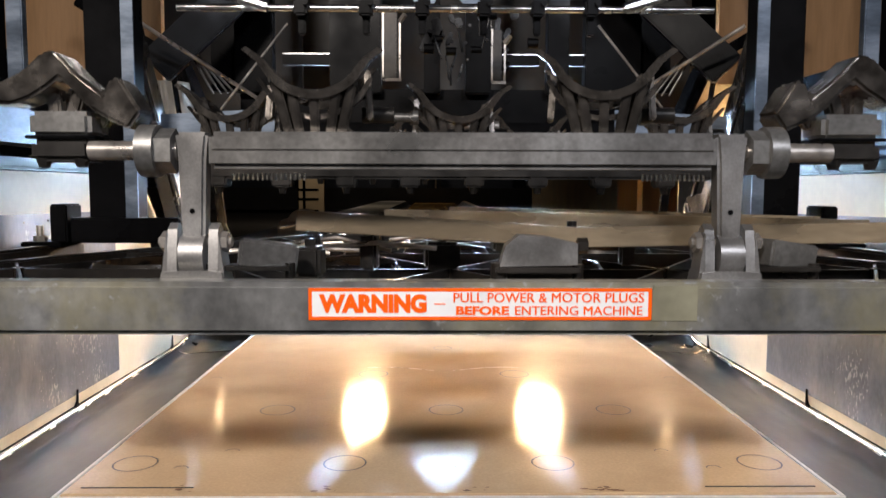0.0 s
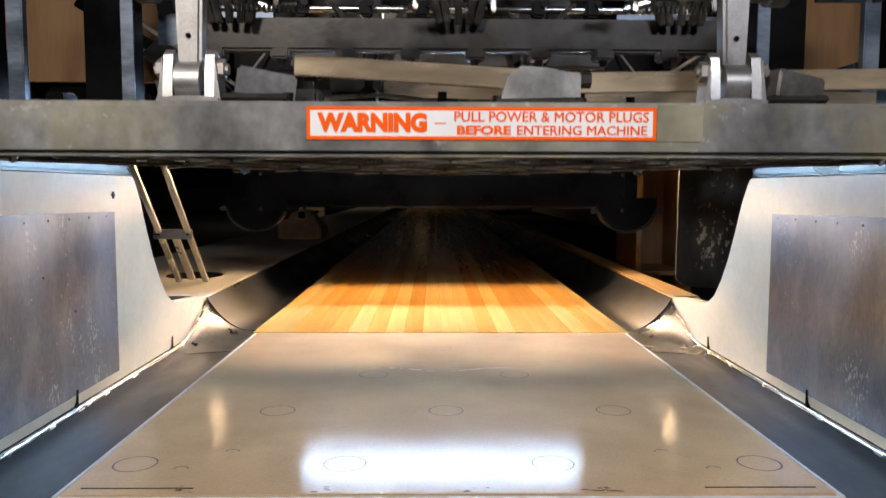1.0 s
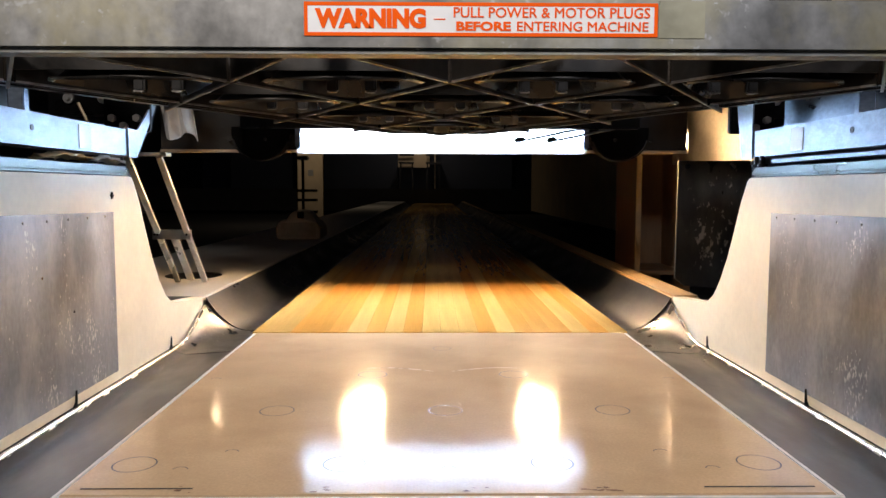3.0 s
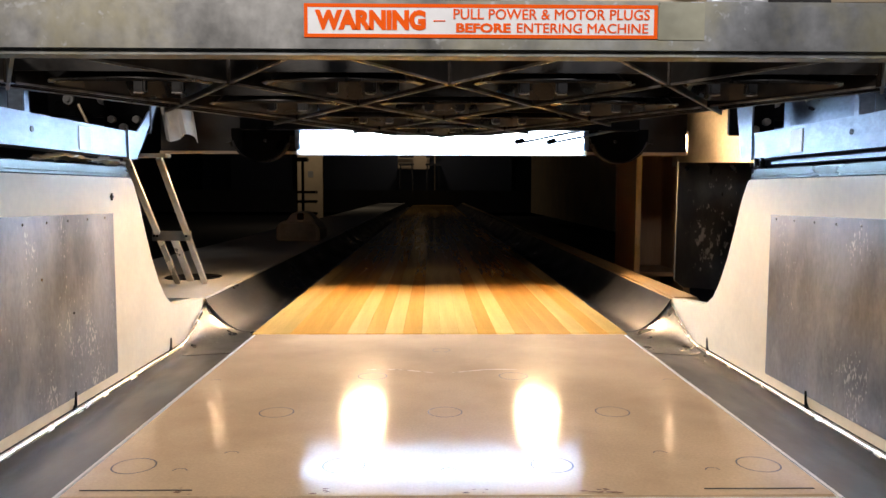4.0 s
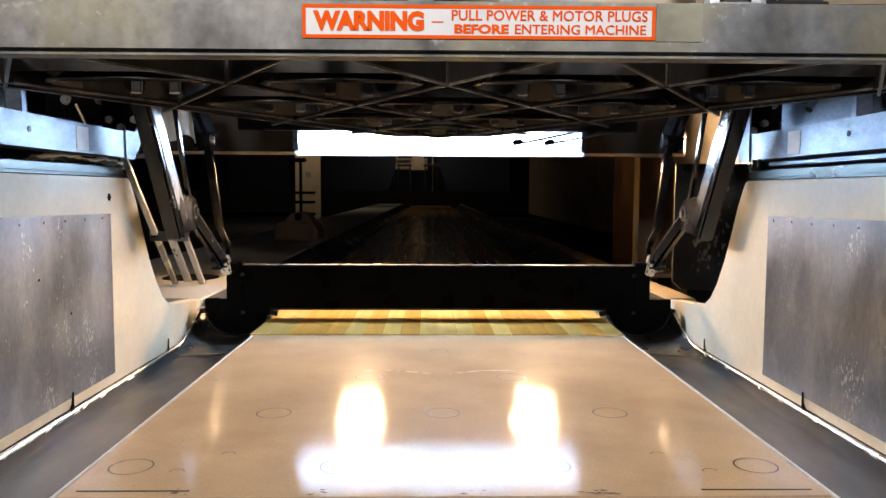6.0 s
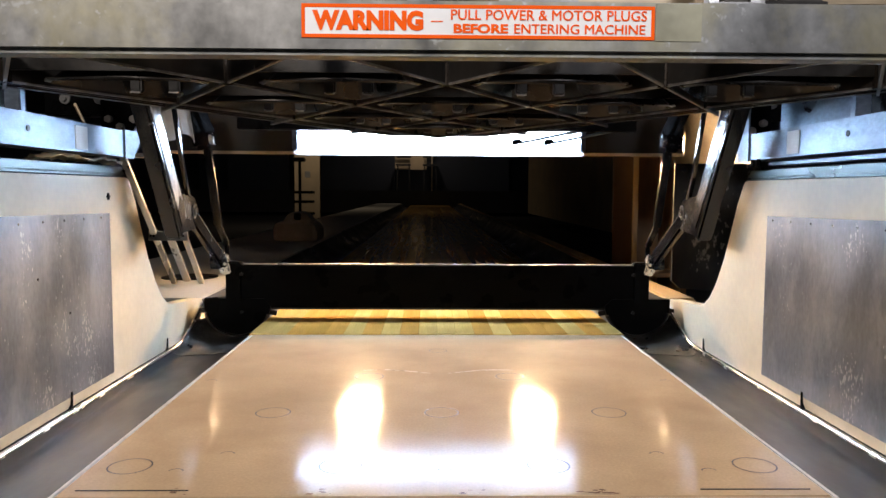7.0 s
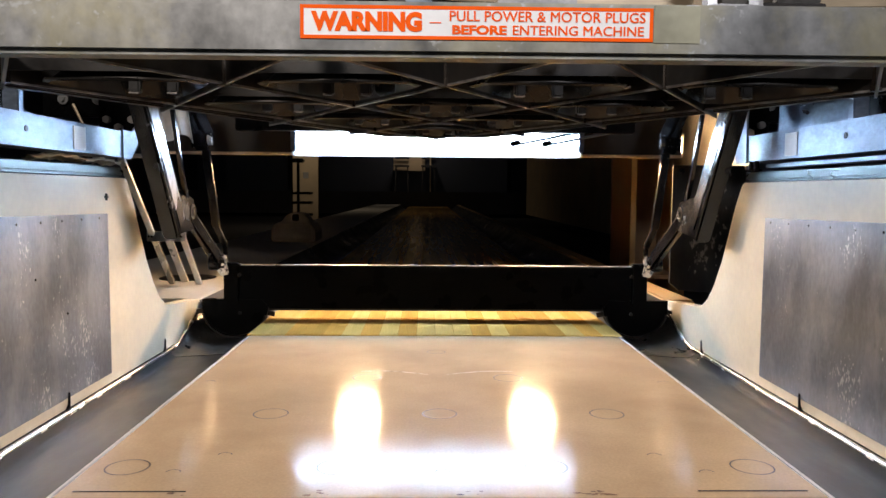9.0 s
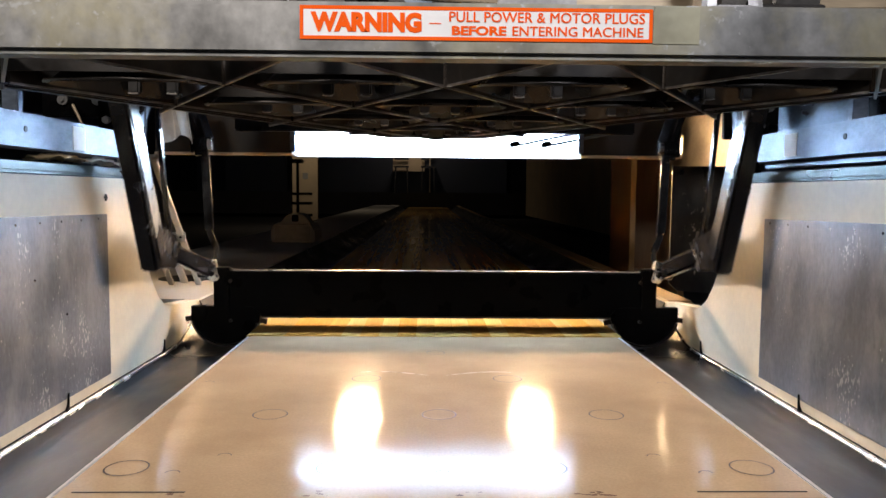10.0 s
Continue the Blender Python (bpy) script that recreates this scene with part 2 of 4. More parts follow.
def part(name, bm, material, parent=None, label="", smooth=True):
    me = bpy.data.meshes.new(name)
    bm.to_mesh(me)
    bm.free()
    me.materials.append(material)
    if smooth and len(me.polygons):
        me.polygons.foreach_set("use_smooth", [True] * len(me.polygons))
        me.set_sharp_from_angle(angle=radians(32))
    ob = new(name, me)
    if parent is not None:
        ob.parent = parent
    if label:
        ob["label"] = label
    return ob


def thing(name, label, category, group="", kind="", at=(0, 0, 0)):
    ob = new(name)
    ob.empty_display_size = 0.05
    ob.location = at
    return tagged(ob, label, category, group, kind)


def single(name, bm, material, label, category, group="", kind=""):
    return tagged(part(name, bm, material), label, category, group, kind)


# ---- pin deck and lane ----
def build_deck():
    deck = thing("pin_deck", "tan laminate pin deck with inlaid spot rings", "deck", kind="structure")
    bm = B()
    box(bm, (0, 0.4475, -0.03), (1.028, 1.115, 0.06), bev=0.002)
    part("deck_panel", bm, M_DECK, deck)
    for s in (-1, 1):
        bm = B()
        box(bm, (s * 0.5195, 0.4475, -0.0315), (0.009, 1.125, 0.06), bev=0.002)
        part("edge_strip", bm, M_WHITE, deck, "white plastic edge strip")
    bm = B()
    box(bm, (0, -0.116, -0.0315), (1.03, 0.010, 0.06), bev=0.002)
    part("edge_strip", bm, M_WHITE, deck, "white plastic edge strip")

    def ring(name, x, y, r, w, a0=0, a1=360):
        bm = B()
        n = 40
        pts = [radians(a0 + (a1 - a0) * i / n) for i in range(n + 1)]
        sheet(bm, [[(x + k * math.cos(a), y + k * math.sin(a), 0.0008) for a in pts] for k in (r - w / 2, r + w / 2)])
        return part(name, bm, M_RING, deck)
    for row in range(4):
        for i in range(4 - row):
            x = (i - (3 - row) / 2) * 0.3048
            ring("spot_ring", x, row * 0.264, 0.0305 if row < 3 else 0.022, 0.0024 if row < 3 else 0.0016)
    for x, y in ((-0.33, 0.059), (-0.385, -0.012), (0.382, -0.014), (0.327, 0.056), (0.0, -0.012), (-0.50 + 0.02, 0.50), (0.48, 0.50)):
        ring("plug_line", x, y - 0.009, 0.0105, 0.0018, 10, 170)
    for x in (-0.42, 0.42):
        bm = B()
        box(bm, (x, -0.0885, 0.0003), (0.15, 0.002, 0.0014))
        part("seam_line", bm, M_RING, deck)
    # pale arcs rubbed by the sweep, and brown grime along the rear edge
    for s in (-1, 1):
        bm = B()
        arc = [(s * (0.02 + 0.15 * u), 0.555 + 0.035 * math.sin(u * 2.2), 0.0006) for u in [i / 16 for i in range(17)]]
        sheet(bm, [[(x, y - 0.005 * math.sin(math.pi * i / 16), z) for i, (x, y, z) in enumerate(arc)], [(x, y + 0.004, z) for x, y, z in arc]])
        part("rub_mark", bm, M_SCRAPE, deck, "pale rub mark")
    rng = random.Random(21)
    for x0, n in ((0.20, 16), (-0.16, 6), (0.04, 5), (-0.36, 5)):
        for i in range(n):
            bm = B()
            x, y, a = x0 + rng.gauss(0, 0.016), -0.090 + abs(rng.gauss(0, 0.008)) - 0.012, rng.uniform(0.001, 0.005)
            vs = [bm.verts.new((x + a * rng.uniform(0.6, 1.9) * math.cos(k * 1.05), y + a * 0.5 * math.sin(k * 1.05), 0.0006 + 0.0001 * (i % 3))) for k in range(6)]
            bm.faces.new(vs)
            part("grime_spot", bm, M_GRIME, deck)
    return deck


def build_lane():
    lane = thing("lane", "maple lane bed with alternating light and dark boards", "lane", kind="structure")
    bm = B()
    box(bm, (0, 10.2, -0.05), (1.056, 18.34, 0.06))
    part("lane_bed", bm, M_HALL, lane)
    rng = random.Random(4)
    n = 20
    w = 1.056 / n
    lengths = {}
    for i in range(n):
        y = 1.018
        pale = rng.random() < (0.72 if i % 2 else 0.25)
        first = True
        while y < 19.3:
            L = rng.choice((3.4, 4.8)) if not first else rng.choice((3.6, 4.6, 5.6))
            first = False
            L = min(L, 19.35 - y)
            key = (round(L, 3), pale)
            if key not in lengths:
                bm = B()
                box(bm, (0, L / 2, -0.01), (w - 0.0006, L - 0.0006, 0.02))
                me = bpy.data.meshes.new("board")
                bm.to_mesh(me)
                bm.free()
                me.materials.append(M_BOARD_PALE if pale else M_BOARD)
                lengths[key] = me
            ob = new("board", lengths[key])
            ob.parent = lane
            ob.location = (-0.528 + w * (i + 0.5), y, -0.0005)
            y += L
            pale = not pale
    return lane


def gutter_profile(k):
    """Across the gutter from the deck's edge to the kickback; k runs from 0, the flat trough, to 1, the round one."""
    pts = []
    for i in range(15):
        u = i / 14
        x = 0.529 + 0.228 * u
        flat = -0.062 - 0.014 * u + (0.016 * ((u - 0.86) / 0.14) ** 2 if u > 0.86 else 0)
        a = math.pi * u
        rnd = -0.02 + 0.066 * u - 0.072 * math.sin(a) ** 0.8
        pts.append((x, flat * (1 - k) + rnd * k))
    return pts


def build_gutter(s, name):
    g = thing(name, "dark graphite gutter with a bright rolled edge", "gutter", kind="structure")
    rows = []
    for y in (-1.5, -0.6, 0.2, 0.7, 1.052):
        rows.append([(s * x, y, z) for x, z in gutter_profile(0)])
    bm = thick(sheet(B(), rows), 0.003)
    part("flat_trough", bm, M_GUTTER, g)
    rows = []
    for y, k in ((1.048, 0), (1.08, 0.02), (1.12, 0.10), (1.17, 0.24), (1.22, 0.42), (1.27, 0.60), (1.32, 0.78), (1.365, 0.93)):
        rows.append([(s * x, y, z + 0.0015) for x, z in gutter_profile(k)])
    bm = thick(sheet(B(), rows), 0.003)
    part("transition_trough", bm, M_TROUGH, g, "scoured steel transition trough")
    rows = [[(s * x, y, z + 0.002) for x, z in gutter_profile(1)] for y in (1.345, 2.0, 4, 8, 13, 19.3)]
    bm = thick(sheet(B(), rows), 0.003)
    part("round_trough", bm, M_GUTTER, g)
    bm = B()
    rod(bm, [(s * 0.748, -1.5, -0.050), (s * 0.748, 1.05, -0.050), (s * 0.748, 1.12, -0.042), (s * 0.750, 1.2, -0.018), (s * 0.752, 1.29, 0.014)], 0.0055, 12)
    part("rolled_edge", bm, M_CHROME, g, "bright rolled steel edge")
    # chrome rod added only where the gutter edge glints
    bm = B()
    cyl(bm, (s * 0.757, 5.2, 0.052), (s * 0.757, 14.5, 0.052), 0.006, 8)
    part("glint_bead", bm, M_CHROME, g, "thin bead added for the far gutter edge's glint")
    for y in (0.25, 0.75, 1.09):
        bm = B()
        cyl(bm, (s * 0.66, y, -0.074), (s * 0.66, y, -0.0695), 0.006, 10)
        part("rivet", bm, M_EDGE, g)
    return g


def build_kickback(s, name):
    k = thing(name, "cream plywood kickback wall with a scuffed aluminium plate", "wall", kind="structure")
    outline = [(-1.6, -0.048), (-1.6, 0.430), (0.775, 0.430), (0.79, 0.427), (0.80, 0.418), (0.832, 0.37), (0.872, 0.29), (0.91, 0.22), (0.955, 0.155), (1.0, 0.108),
               (1.045, 0.082), (1.08, 0.074), (1.365, 0.050), (1.365, -0.02), (1.30, -0.022), (1.2, -0.040), (1.12, -0.048)]
    bm = slab(B(), outline, "x", s * 0.762, s * 0.806)
    part("plywood_panel", bm, M_PLY, k)
    bm = B()
    yend = 0.672 if s < 0 else 0.655
    slab(bm, [(-1.6, -0.030), (-1.6, 0.36), (0.2, 0.354), (yend, 0.347), (yend, -0.025)], "x", s * 0.7595, s * 0.763)
    plate = part("kick_plate", bm, M_PLATE, k, "scuffed aluminium kick plate")
    rng = random.Random(7 + s)
    for i in range(9):
        bm = B()
        y, z = rng.uniform(0.0, 0.64), rng.uniform(0.02, 0.33)
        if i < 6:
            y, z = 0.2 + 0.085 * i, 0.338
        cyl(bm, (s * 0.7585, y, z), (s * 0.7605, y, z), 0.0026, 8)
        part("nail", bm, M_CHROME if i % 3 else M_BLACK, plate)
    bm = B()
    box(bm, (s * 0.782, -0.42, 0.443), (0.056, 2.36, 0.022), bev=0.006)
    part("top_trim", bm, M_GREEN, k, "dull green metal top trim")
    for y in (0.455, 1.02):
        bm = B()
        cyl(bm, (s * 0.757, y, -0.048), (s * 0.757, y + 0.004, -0.014), 0.0035, 8, 0.002)
        cyl(bm, (s * 0.757, y - 0.012, -0.05), (s * 0.757, y, -0.04), 0.003, 8)
        part("cotter_pin", bm, M_BLACK, k, "small black cotter pin")
    bm = B()
    box(bm, (s * 0.7605, 0.67, 0.385), (0.003, 0.006, 0.016))
    box(bm, (s * 0.7605, 0.67, 0.385), (0.003, 0.016, 0.004))
    if s < 0:
        part("screw_hole", bm, M_BLACK, k)
    else:
        bm.free()
    return k


def build_rail(s, name):
    r = thing(name, "galvanised steel side channel on the kickback", "rail", kind="structure")
    bm = B()
    slab(bm, [(s * 0.775, 0.481), (s * 0.775, 0.545), (s * 0.84, 0.545), (s * 0.84, 0.541), (s * 0.779, 0.541), (s * 0.779, 0.485), (s * 0.84, 0.485), (s * 0.84, 0.481)], "y", -1.6, 0.845)
    part("channel", bm, M_GALV, r)
    bm = B()
    slab(bm, [(0.80, 0.478), (0.85, 0.478), (0.995, 0.625), (0.985, 0.64), (0.86, 0.548), (0.80, 0.548)] if s < 0 else
         [(0.80, 0.478), (0.86, 0.478), (0.90, 0.63), (0.80, 0.63)], "x", s * 0.7705, s * 0.7745)
    part("end_plate", bm, M_GALV, r)
    for y in (0.36, -0.2):
        bm = B()
        cyl(bm, (s * 0.7735, y, 0.515), (s * 0.777, y, 0.515), 0.006, 12)
        part("bolt_hole", bm, M_BLACK, r)
    bm = B()
    box(bm, (s * 0.7742, 0.575, 0.512), (0.002, 0.055, 0.05))
    part("tape_patch", bm, M_PALE, r, "pale tape patch")
    if s > 0:
        bm = B()
        box(bm, (s * 0.80, -0.45, 0.468), (0.05, 2.3, 0.008), bev=0.002)
        part("foot_strip", bm, M_GALV, r)
        for y in (0.74, 0.77):
            bm = B()
            cyl(bm, (s * 0.772, y, 0.452), (s * 0.772, y, 0.482), 0.006, 10)
            cyl(bm, (s * 0.772, y, 0.456), (s * 0.772, y, 0.462), 0.012, 6)
            part("levelling_bolt", bm, M_GLOSS, r)
    return r


def build_paper(name, y0, y1, material, label):
    """A crumpled wad pushed under the side channel."""
    rng = random.Random(int(y0 * 100))
    bm = B()
    rows = []
    for j in range(6):
        v = j / 5
        rows.append([(-0.770 - 0.030 * v + rng.uniform(-0.006, 0.006), y0 + (y1 - y0) * i / 14 + 0.01 * v, 0.456 + 0.022 * math.sin(math.pi * (0.2 + 0.7 * v)) * (0.5 + 0.5 * math.sin(math.pi * i / 14)) + rng.uniform(-0.003, 0.003)) for i in range(15)])
    thick(sheet(bm, rows), 0.001)
    return single(name, bm, material, label, "paper")


# ---- mask unit and its lights ----
def build_mask():
    m = thing("masking_unit", "dark brown masking board over the lane with a raw lower edge", "mask", kind="structure")
    bm = B()
    box(bm, (-0.05, 1.675, 1.04), (1.90, 0.02, 1.0))
    box(bm, (-0.05, 1.59, 1.545), (1.90, 0.19, 0.02))
    part("mask_board", bm, M_MASK, m)
    bm = B()
    box(bm, (-0.05, 1.671, 0.536), (1.902, 0.034, 0.010), bev=0.002)
    part("lower_edge", bm, M_MASKEDGE, m, "raw pale edge strip")
    return m


def build_tube_light():
    t = thing("fluorescent_light", "white fluorescent batten light glowing under the mask", "light", at=(0.010, 1.505, 0.577))
    bm = B()
    box(bm, (0, 0.032, -0.010), (1.0, 0.006, 0.092), bev=0.002)
    box(bm, (0, 0.020, 0.038), (1.0, 0.045, 0.006), bev=0.002)
    part("reflector", bm, M_WHITE, t)
    for s in (-1, 1):
        bm = B()
        box(bm, (s * 0.48, 0.0, 0.50), (0.014, 0.006, 0.92))
        part("hanger_strap", bm, M_DARK, t)
    bm = B()
    cyl(bm, (-0.478, 0, 0.0), (0.478, 0, 0.0), 0.017, 18)
    part("tube", bm, M_TUBE, t, "glowing white tube")
    for s in (-1, 1):
        bm = B()
        box(bm, (s * 0.488, 0.0, 0.0), (0.018, 0.042, 0.080), bev=0.004)
        part("end_cap", bm, M_GALV, t, "metal end cap")
    return t


def build_spot_lamp(x, y, z, tilt, w, h, lens=None, bare=False):
    t = thing("flood_lamp", "small warm bulb added out of view for the outer deck spots" if bare else "warm halogen flood lamp fixed behind the masking board", "lamp", "" if bare else "warm flood lamps", at=(x, y, z))
    aim = Matrix.Rotation(radians(tilt), 3, "Y")
    if not bare:
        bm = B()
        box(bm, aim @ Vector((0, 0.04, 0)), (w + 0.03, 0.07, h + 0.03), aim, 0.008)
        part("housing", bm, M_BLACK, t)
        bm = B()
        # unseen plate added to cut the lamp's light off the far lane
        box(bm, (0, 0.030, -h / 2 - 0.022), (w + 0.10, 0.100, 0.004))
        part("cutoff_visor", bm, M_BLACK, t)
    else:
        bm = B()
        # plate added behind the bulb to keep its light off the far lane
        box(bm, (0, 0.012, 0), (w + 0.02, 0.004, h + 0.03))
        part("shield", bm, M_GOLD, t)
    bm = B()
    box(bm, aim @ Vector((0, 0.004, 0)), (w, 0.0012, h), aim)
    part("lens", bm, lens or M_SPOT, t, "glowing warm lens")
    bm = B()
    rod(bm, [(0, 0.05, h / 2), (0, 0.05, h / 2 + 0.10), (min(0, 0.84 - x), 1.68 - y, h / 2 + 0.10)], 0.008)
    part("stem", bm, M_BLACK, t)
    return t


# ---- sweep ----
def build_sweep(root):
    bm = B()
    box(bm, (0, 0, -0.068), (1.30, 0.022, 0.136), bev=0.004)
    box(bm, (0, 0.02, -0.005), (1.30, 0.05, 0.010), bev=0.003)
    s = part("sweep_bar", bm, M_BLACK, root, "black steel sweep bar")
    bm = B()
    box(bm, (0, -0.002, 0.0012), (1.27, 0.014, 0.003), bev=0.001)
    part("top_edge", bm, M_EDGE, s, "worn bright top edge")
    bm = B()
    box(bm, (0, 0.006, -0.138), (1.12, 0.008, 0.012), bev=0.002)
    part("wiper_strip", bm, M_DARK, s)
    for k in (-1, 1):
        bm = B()
        pts = [(k * 0.738, -0.107), (k * 0.738, -0.135)]
        for i in range(15):
            a = math.pi * (0.03 + 0.90 * i / 14)
            pts.append((k * (0.635 + 0.103 * math.cos(a)), -0.130 - 0.096 * math.sin(a)))
        pts += [(k * 0.53, -0.132), (k * 0.55, -0.107)]
        slab(bm, pts, "y", -0.012, 0.014)
        part("gutter_shoe", bm, M_BLACK, s)
        bm = B()
        rim = [(k * (0.635 + 0.100 * math.cos(math.pi * (0.02 + 0.94 * i / 18))), 0.0, -0.131 - 0.093 * math.sin(math.pi * (0.02 + 0.94 * i / 18))) for i in range(19)]
        for a, b in zip(rim, rim[1:]):
            bar(bm, a, b, 0.05, 0.005)
        part("shoe_rim", bm, M_DARK, s)
        bm = B()
        box(bm, (k * 0.645, 0.0, -0.055), (0.05, 0.03, 0.13), bev=0.004)
        part("end_bracket", bm, M_BLACK, s)
        for x, z in ((0.62, -0.03), (0.62, -0.15)):
            bm = B()
            cyl(bm, (k * x, -0.018, z), (k * x, -0.010, z), 0.006, 6)
            part("bolt", bm, M_DARK, s)
        bm = B()
        box(bm, (k * 0.672, -0.006, 0.002), (0.030, 0.034, 0.066), Matrix.Rotation(radians(k * 14), 3, "Y"), 0.004)
        part("hinge_block", bm, M_CHROME, s, "shiny bolted hinge block")
        for z in (-0.016, 0.004, 0.024):
            for dx in (-0.008, 0.008):
                bm = B()
                cyl(bm, (k * (0.674 + 0.24 * z) + dx, -0.030, z), (k * (0.674 + 0.24 * z) + dx, -0.020, z), 0.0055, 6)
                part("nut", bm, M_CHROME, s)
    return s


def build_sweep_arm(root, k):
    """Its origin is the knob at the elbow; the arm climbs from there."""
    bm = B()
    lo, hi = Vector((k * -0.002, -0.120, -0.055)), Vector((k * 0.0, -0.435, 0.425))
    bar(bm, lo, hi, 0.042, 0.062, 0.006)
    a = part("sweep_arm", bm, M_GLOSS, root, "heavy black channel arm")
    # inner face: scuffs plus reflected light, both put into a paler strip
    bm = B()
    bar(bm, lo + Vector((-k * 0.021, 0.0, 0.03)), hi + Vector((-k * 0.021, 0.0, 0)), 0.004, 0.046, 0.001)
    part("scuffed_lit_face", bm, M_FLANGE, a, "scuffed inner flange, paled for the light it reflects")
    bm = B()
    bar(bm, (-k * 0.006, -0.02, 0.02), (-k * 0.002, -0.05, 0.10), 0.010, 0.012)
    bar(bm, (-k * 0.002, -0.05, 0.10), (k * 0.004, -0.16, 0.42), 0.010, 0.012)
    part("stay", bm, M_GLOSS, a)
    bm = B()
    slab(bm, [(-0.135, -0.06), (0.02, -0.05), (0.035, 0.0), (0.012, 0.04), (-0.12, 0.05)], "x", -k * 0.012, k * 0.014)
    bmesh.ops.bevel(bm, geom=bm.edges[:], offset=0.004, segments=2, affect="EDGES")
    part("elbow_casting", bm, M_GLOSS, a)
    bm = B()
    cyl(bm, (-k * 0.014, 0.004, 0.0), (k * 0.01, 0.004, 0.0), 0.021, 18)
    part("knob", bm, M_DARK, a)
    bm = B()
    cyl(bm, (-k * 0.019, 0.004, 0.0), (-k * 0.012, 0.004, 0.0), 0.012, 6)
    part("nut", bm, M_CHROME, a)
    return a


def build_sweep_link(root, k):
    """Its origin is the elbow; it reaches along +y to the board's hinge."""
    bm = B()
    bar(bm, (k * 0.004, 0.0, -0.01), (-k * 0.012, 0.30, 0), 0.022, 0.045, 0.006)
    a = part("sweep_link", bm, M_GLOSS, root, "short black steel link")
    # paler strip stands for the faint highlight along the black link
    bm = B()
    bar(bm, (k * 0.004, 0.03, 0.0145), (-k * 0.010, 0.27, 0.024), 0.016, 0.004)
    part("link_highlight", bm, M_DARK, a)
    bm = B()
    cyl(bm, (-k * 0.03, 0.30, 0), (k * 0.02, 0.30, 0), 0.022, 14)
    part("bush", bm, M_GLOSS, a)
    return a


def build_sweep_rod(root, k):
    """Its origin is the board's hinge; it reaches up along +z."""
    bm = B()
    bar(bm, (0, 0, 0.0), (0, 0, 0.06), 0.014, 0.018, 0.003)
    bar(bm, (0, 0, 0.06), (k * 0.026, 0, 0.12), 0.016, 0.018, 0.003)
    bar(bm, (k * 0.026, 0, 0.12), (k * 0.052, 0, 0.36), 0.025, 0.018, 0.003)
    a = part("sweep_rod", bm, M_GLOSS, root, "slim black steering rod")
    bm = B()
    box(bm, (k * 0.066, 0, 0.390), (0.062, 0.04, 0.062), Matrix.Rotation(radians(k * 8), 3, "Y"), 0.012)
    part("pivot_block", bm, M_GLOSS, a)
    bm = B()
    cyl(bm, (k * 0.030, -0.004, 0.395), (k * 0.042, -0.004, 0.395), 0.020, 16)
    part("pivot_cap", bm, M_CHROME, a, "polished pivot cap")
    bm = B()
    bar(bm, (k * 0.044, 0, 0.41), (k * 0.105, -0.05, 0.60), 0.016, 0.03, 0.003)
    bar(bm, (k * 0.070, 0, 0.41), (k * 0.135, -0.05, 0.60), 0.016, 0.03, 0.003)
    part("upper_fork", bm, M_GLOSS, a)
    return a


# ---- pinsetter table ----
def text_mesh(body, width, height, heavy):
    c = bpy.data.curves.new("lettering", "FONT")
    c.body, c.size, c.offset, c.extrude = body, 1.0, heavy, 0.0
    c.resolution_u = 3
    ob = bpy.data.objects.new("lettering", c)
    scene.collection.objects.link(ob)
    bpy.context.view_layer.update()
    me = bpy.data.meshes.new_from_object(ob.evaluated_get(bpy.context.evaluated_depsgraph_get()))
    bpy.data.objects.remove(ob)
    co = np.zeros(len(me.vertices) * 3)
    me.vertices.foreach_get("co", co)
    co = co.reshape(-1, 3)
    lo, hi = co.min(0), co.max(0)
    co[:, 0] = (co[:, 0] - lo[0]) / (hi[0] - lo[0]) * width
    co[:, 1] = (co[:, 1] - lo[1]) / (hi[1] - lo[1]) * height
    out = np.stack([co[:, 0], np.zeros(len(co)), co[:, 1]], 1)
    me.vertices.foreach_set("co", out.ravel())
    me.update()
    return me


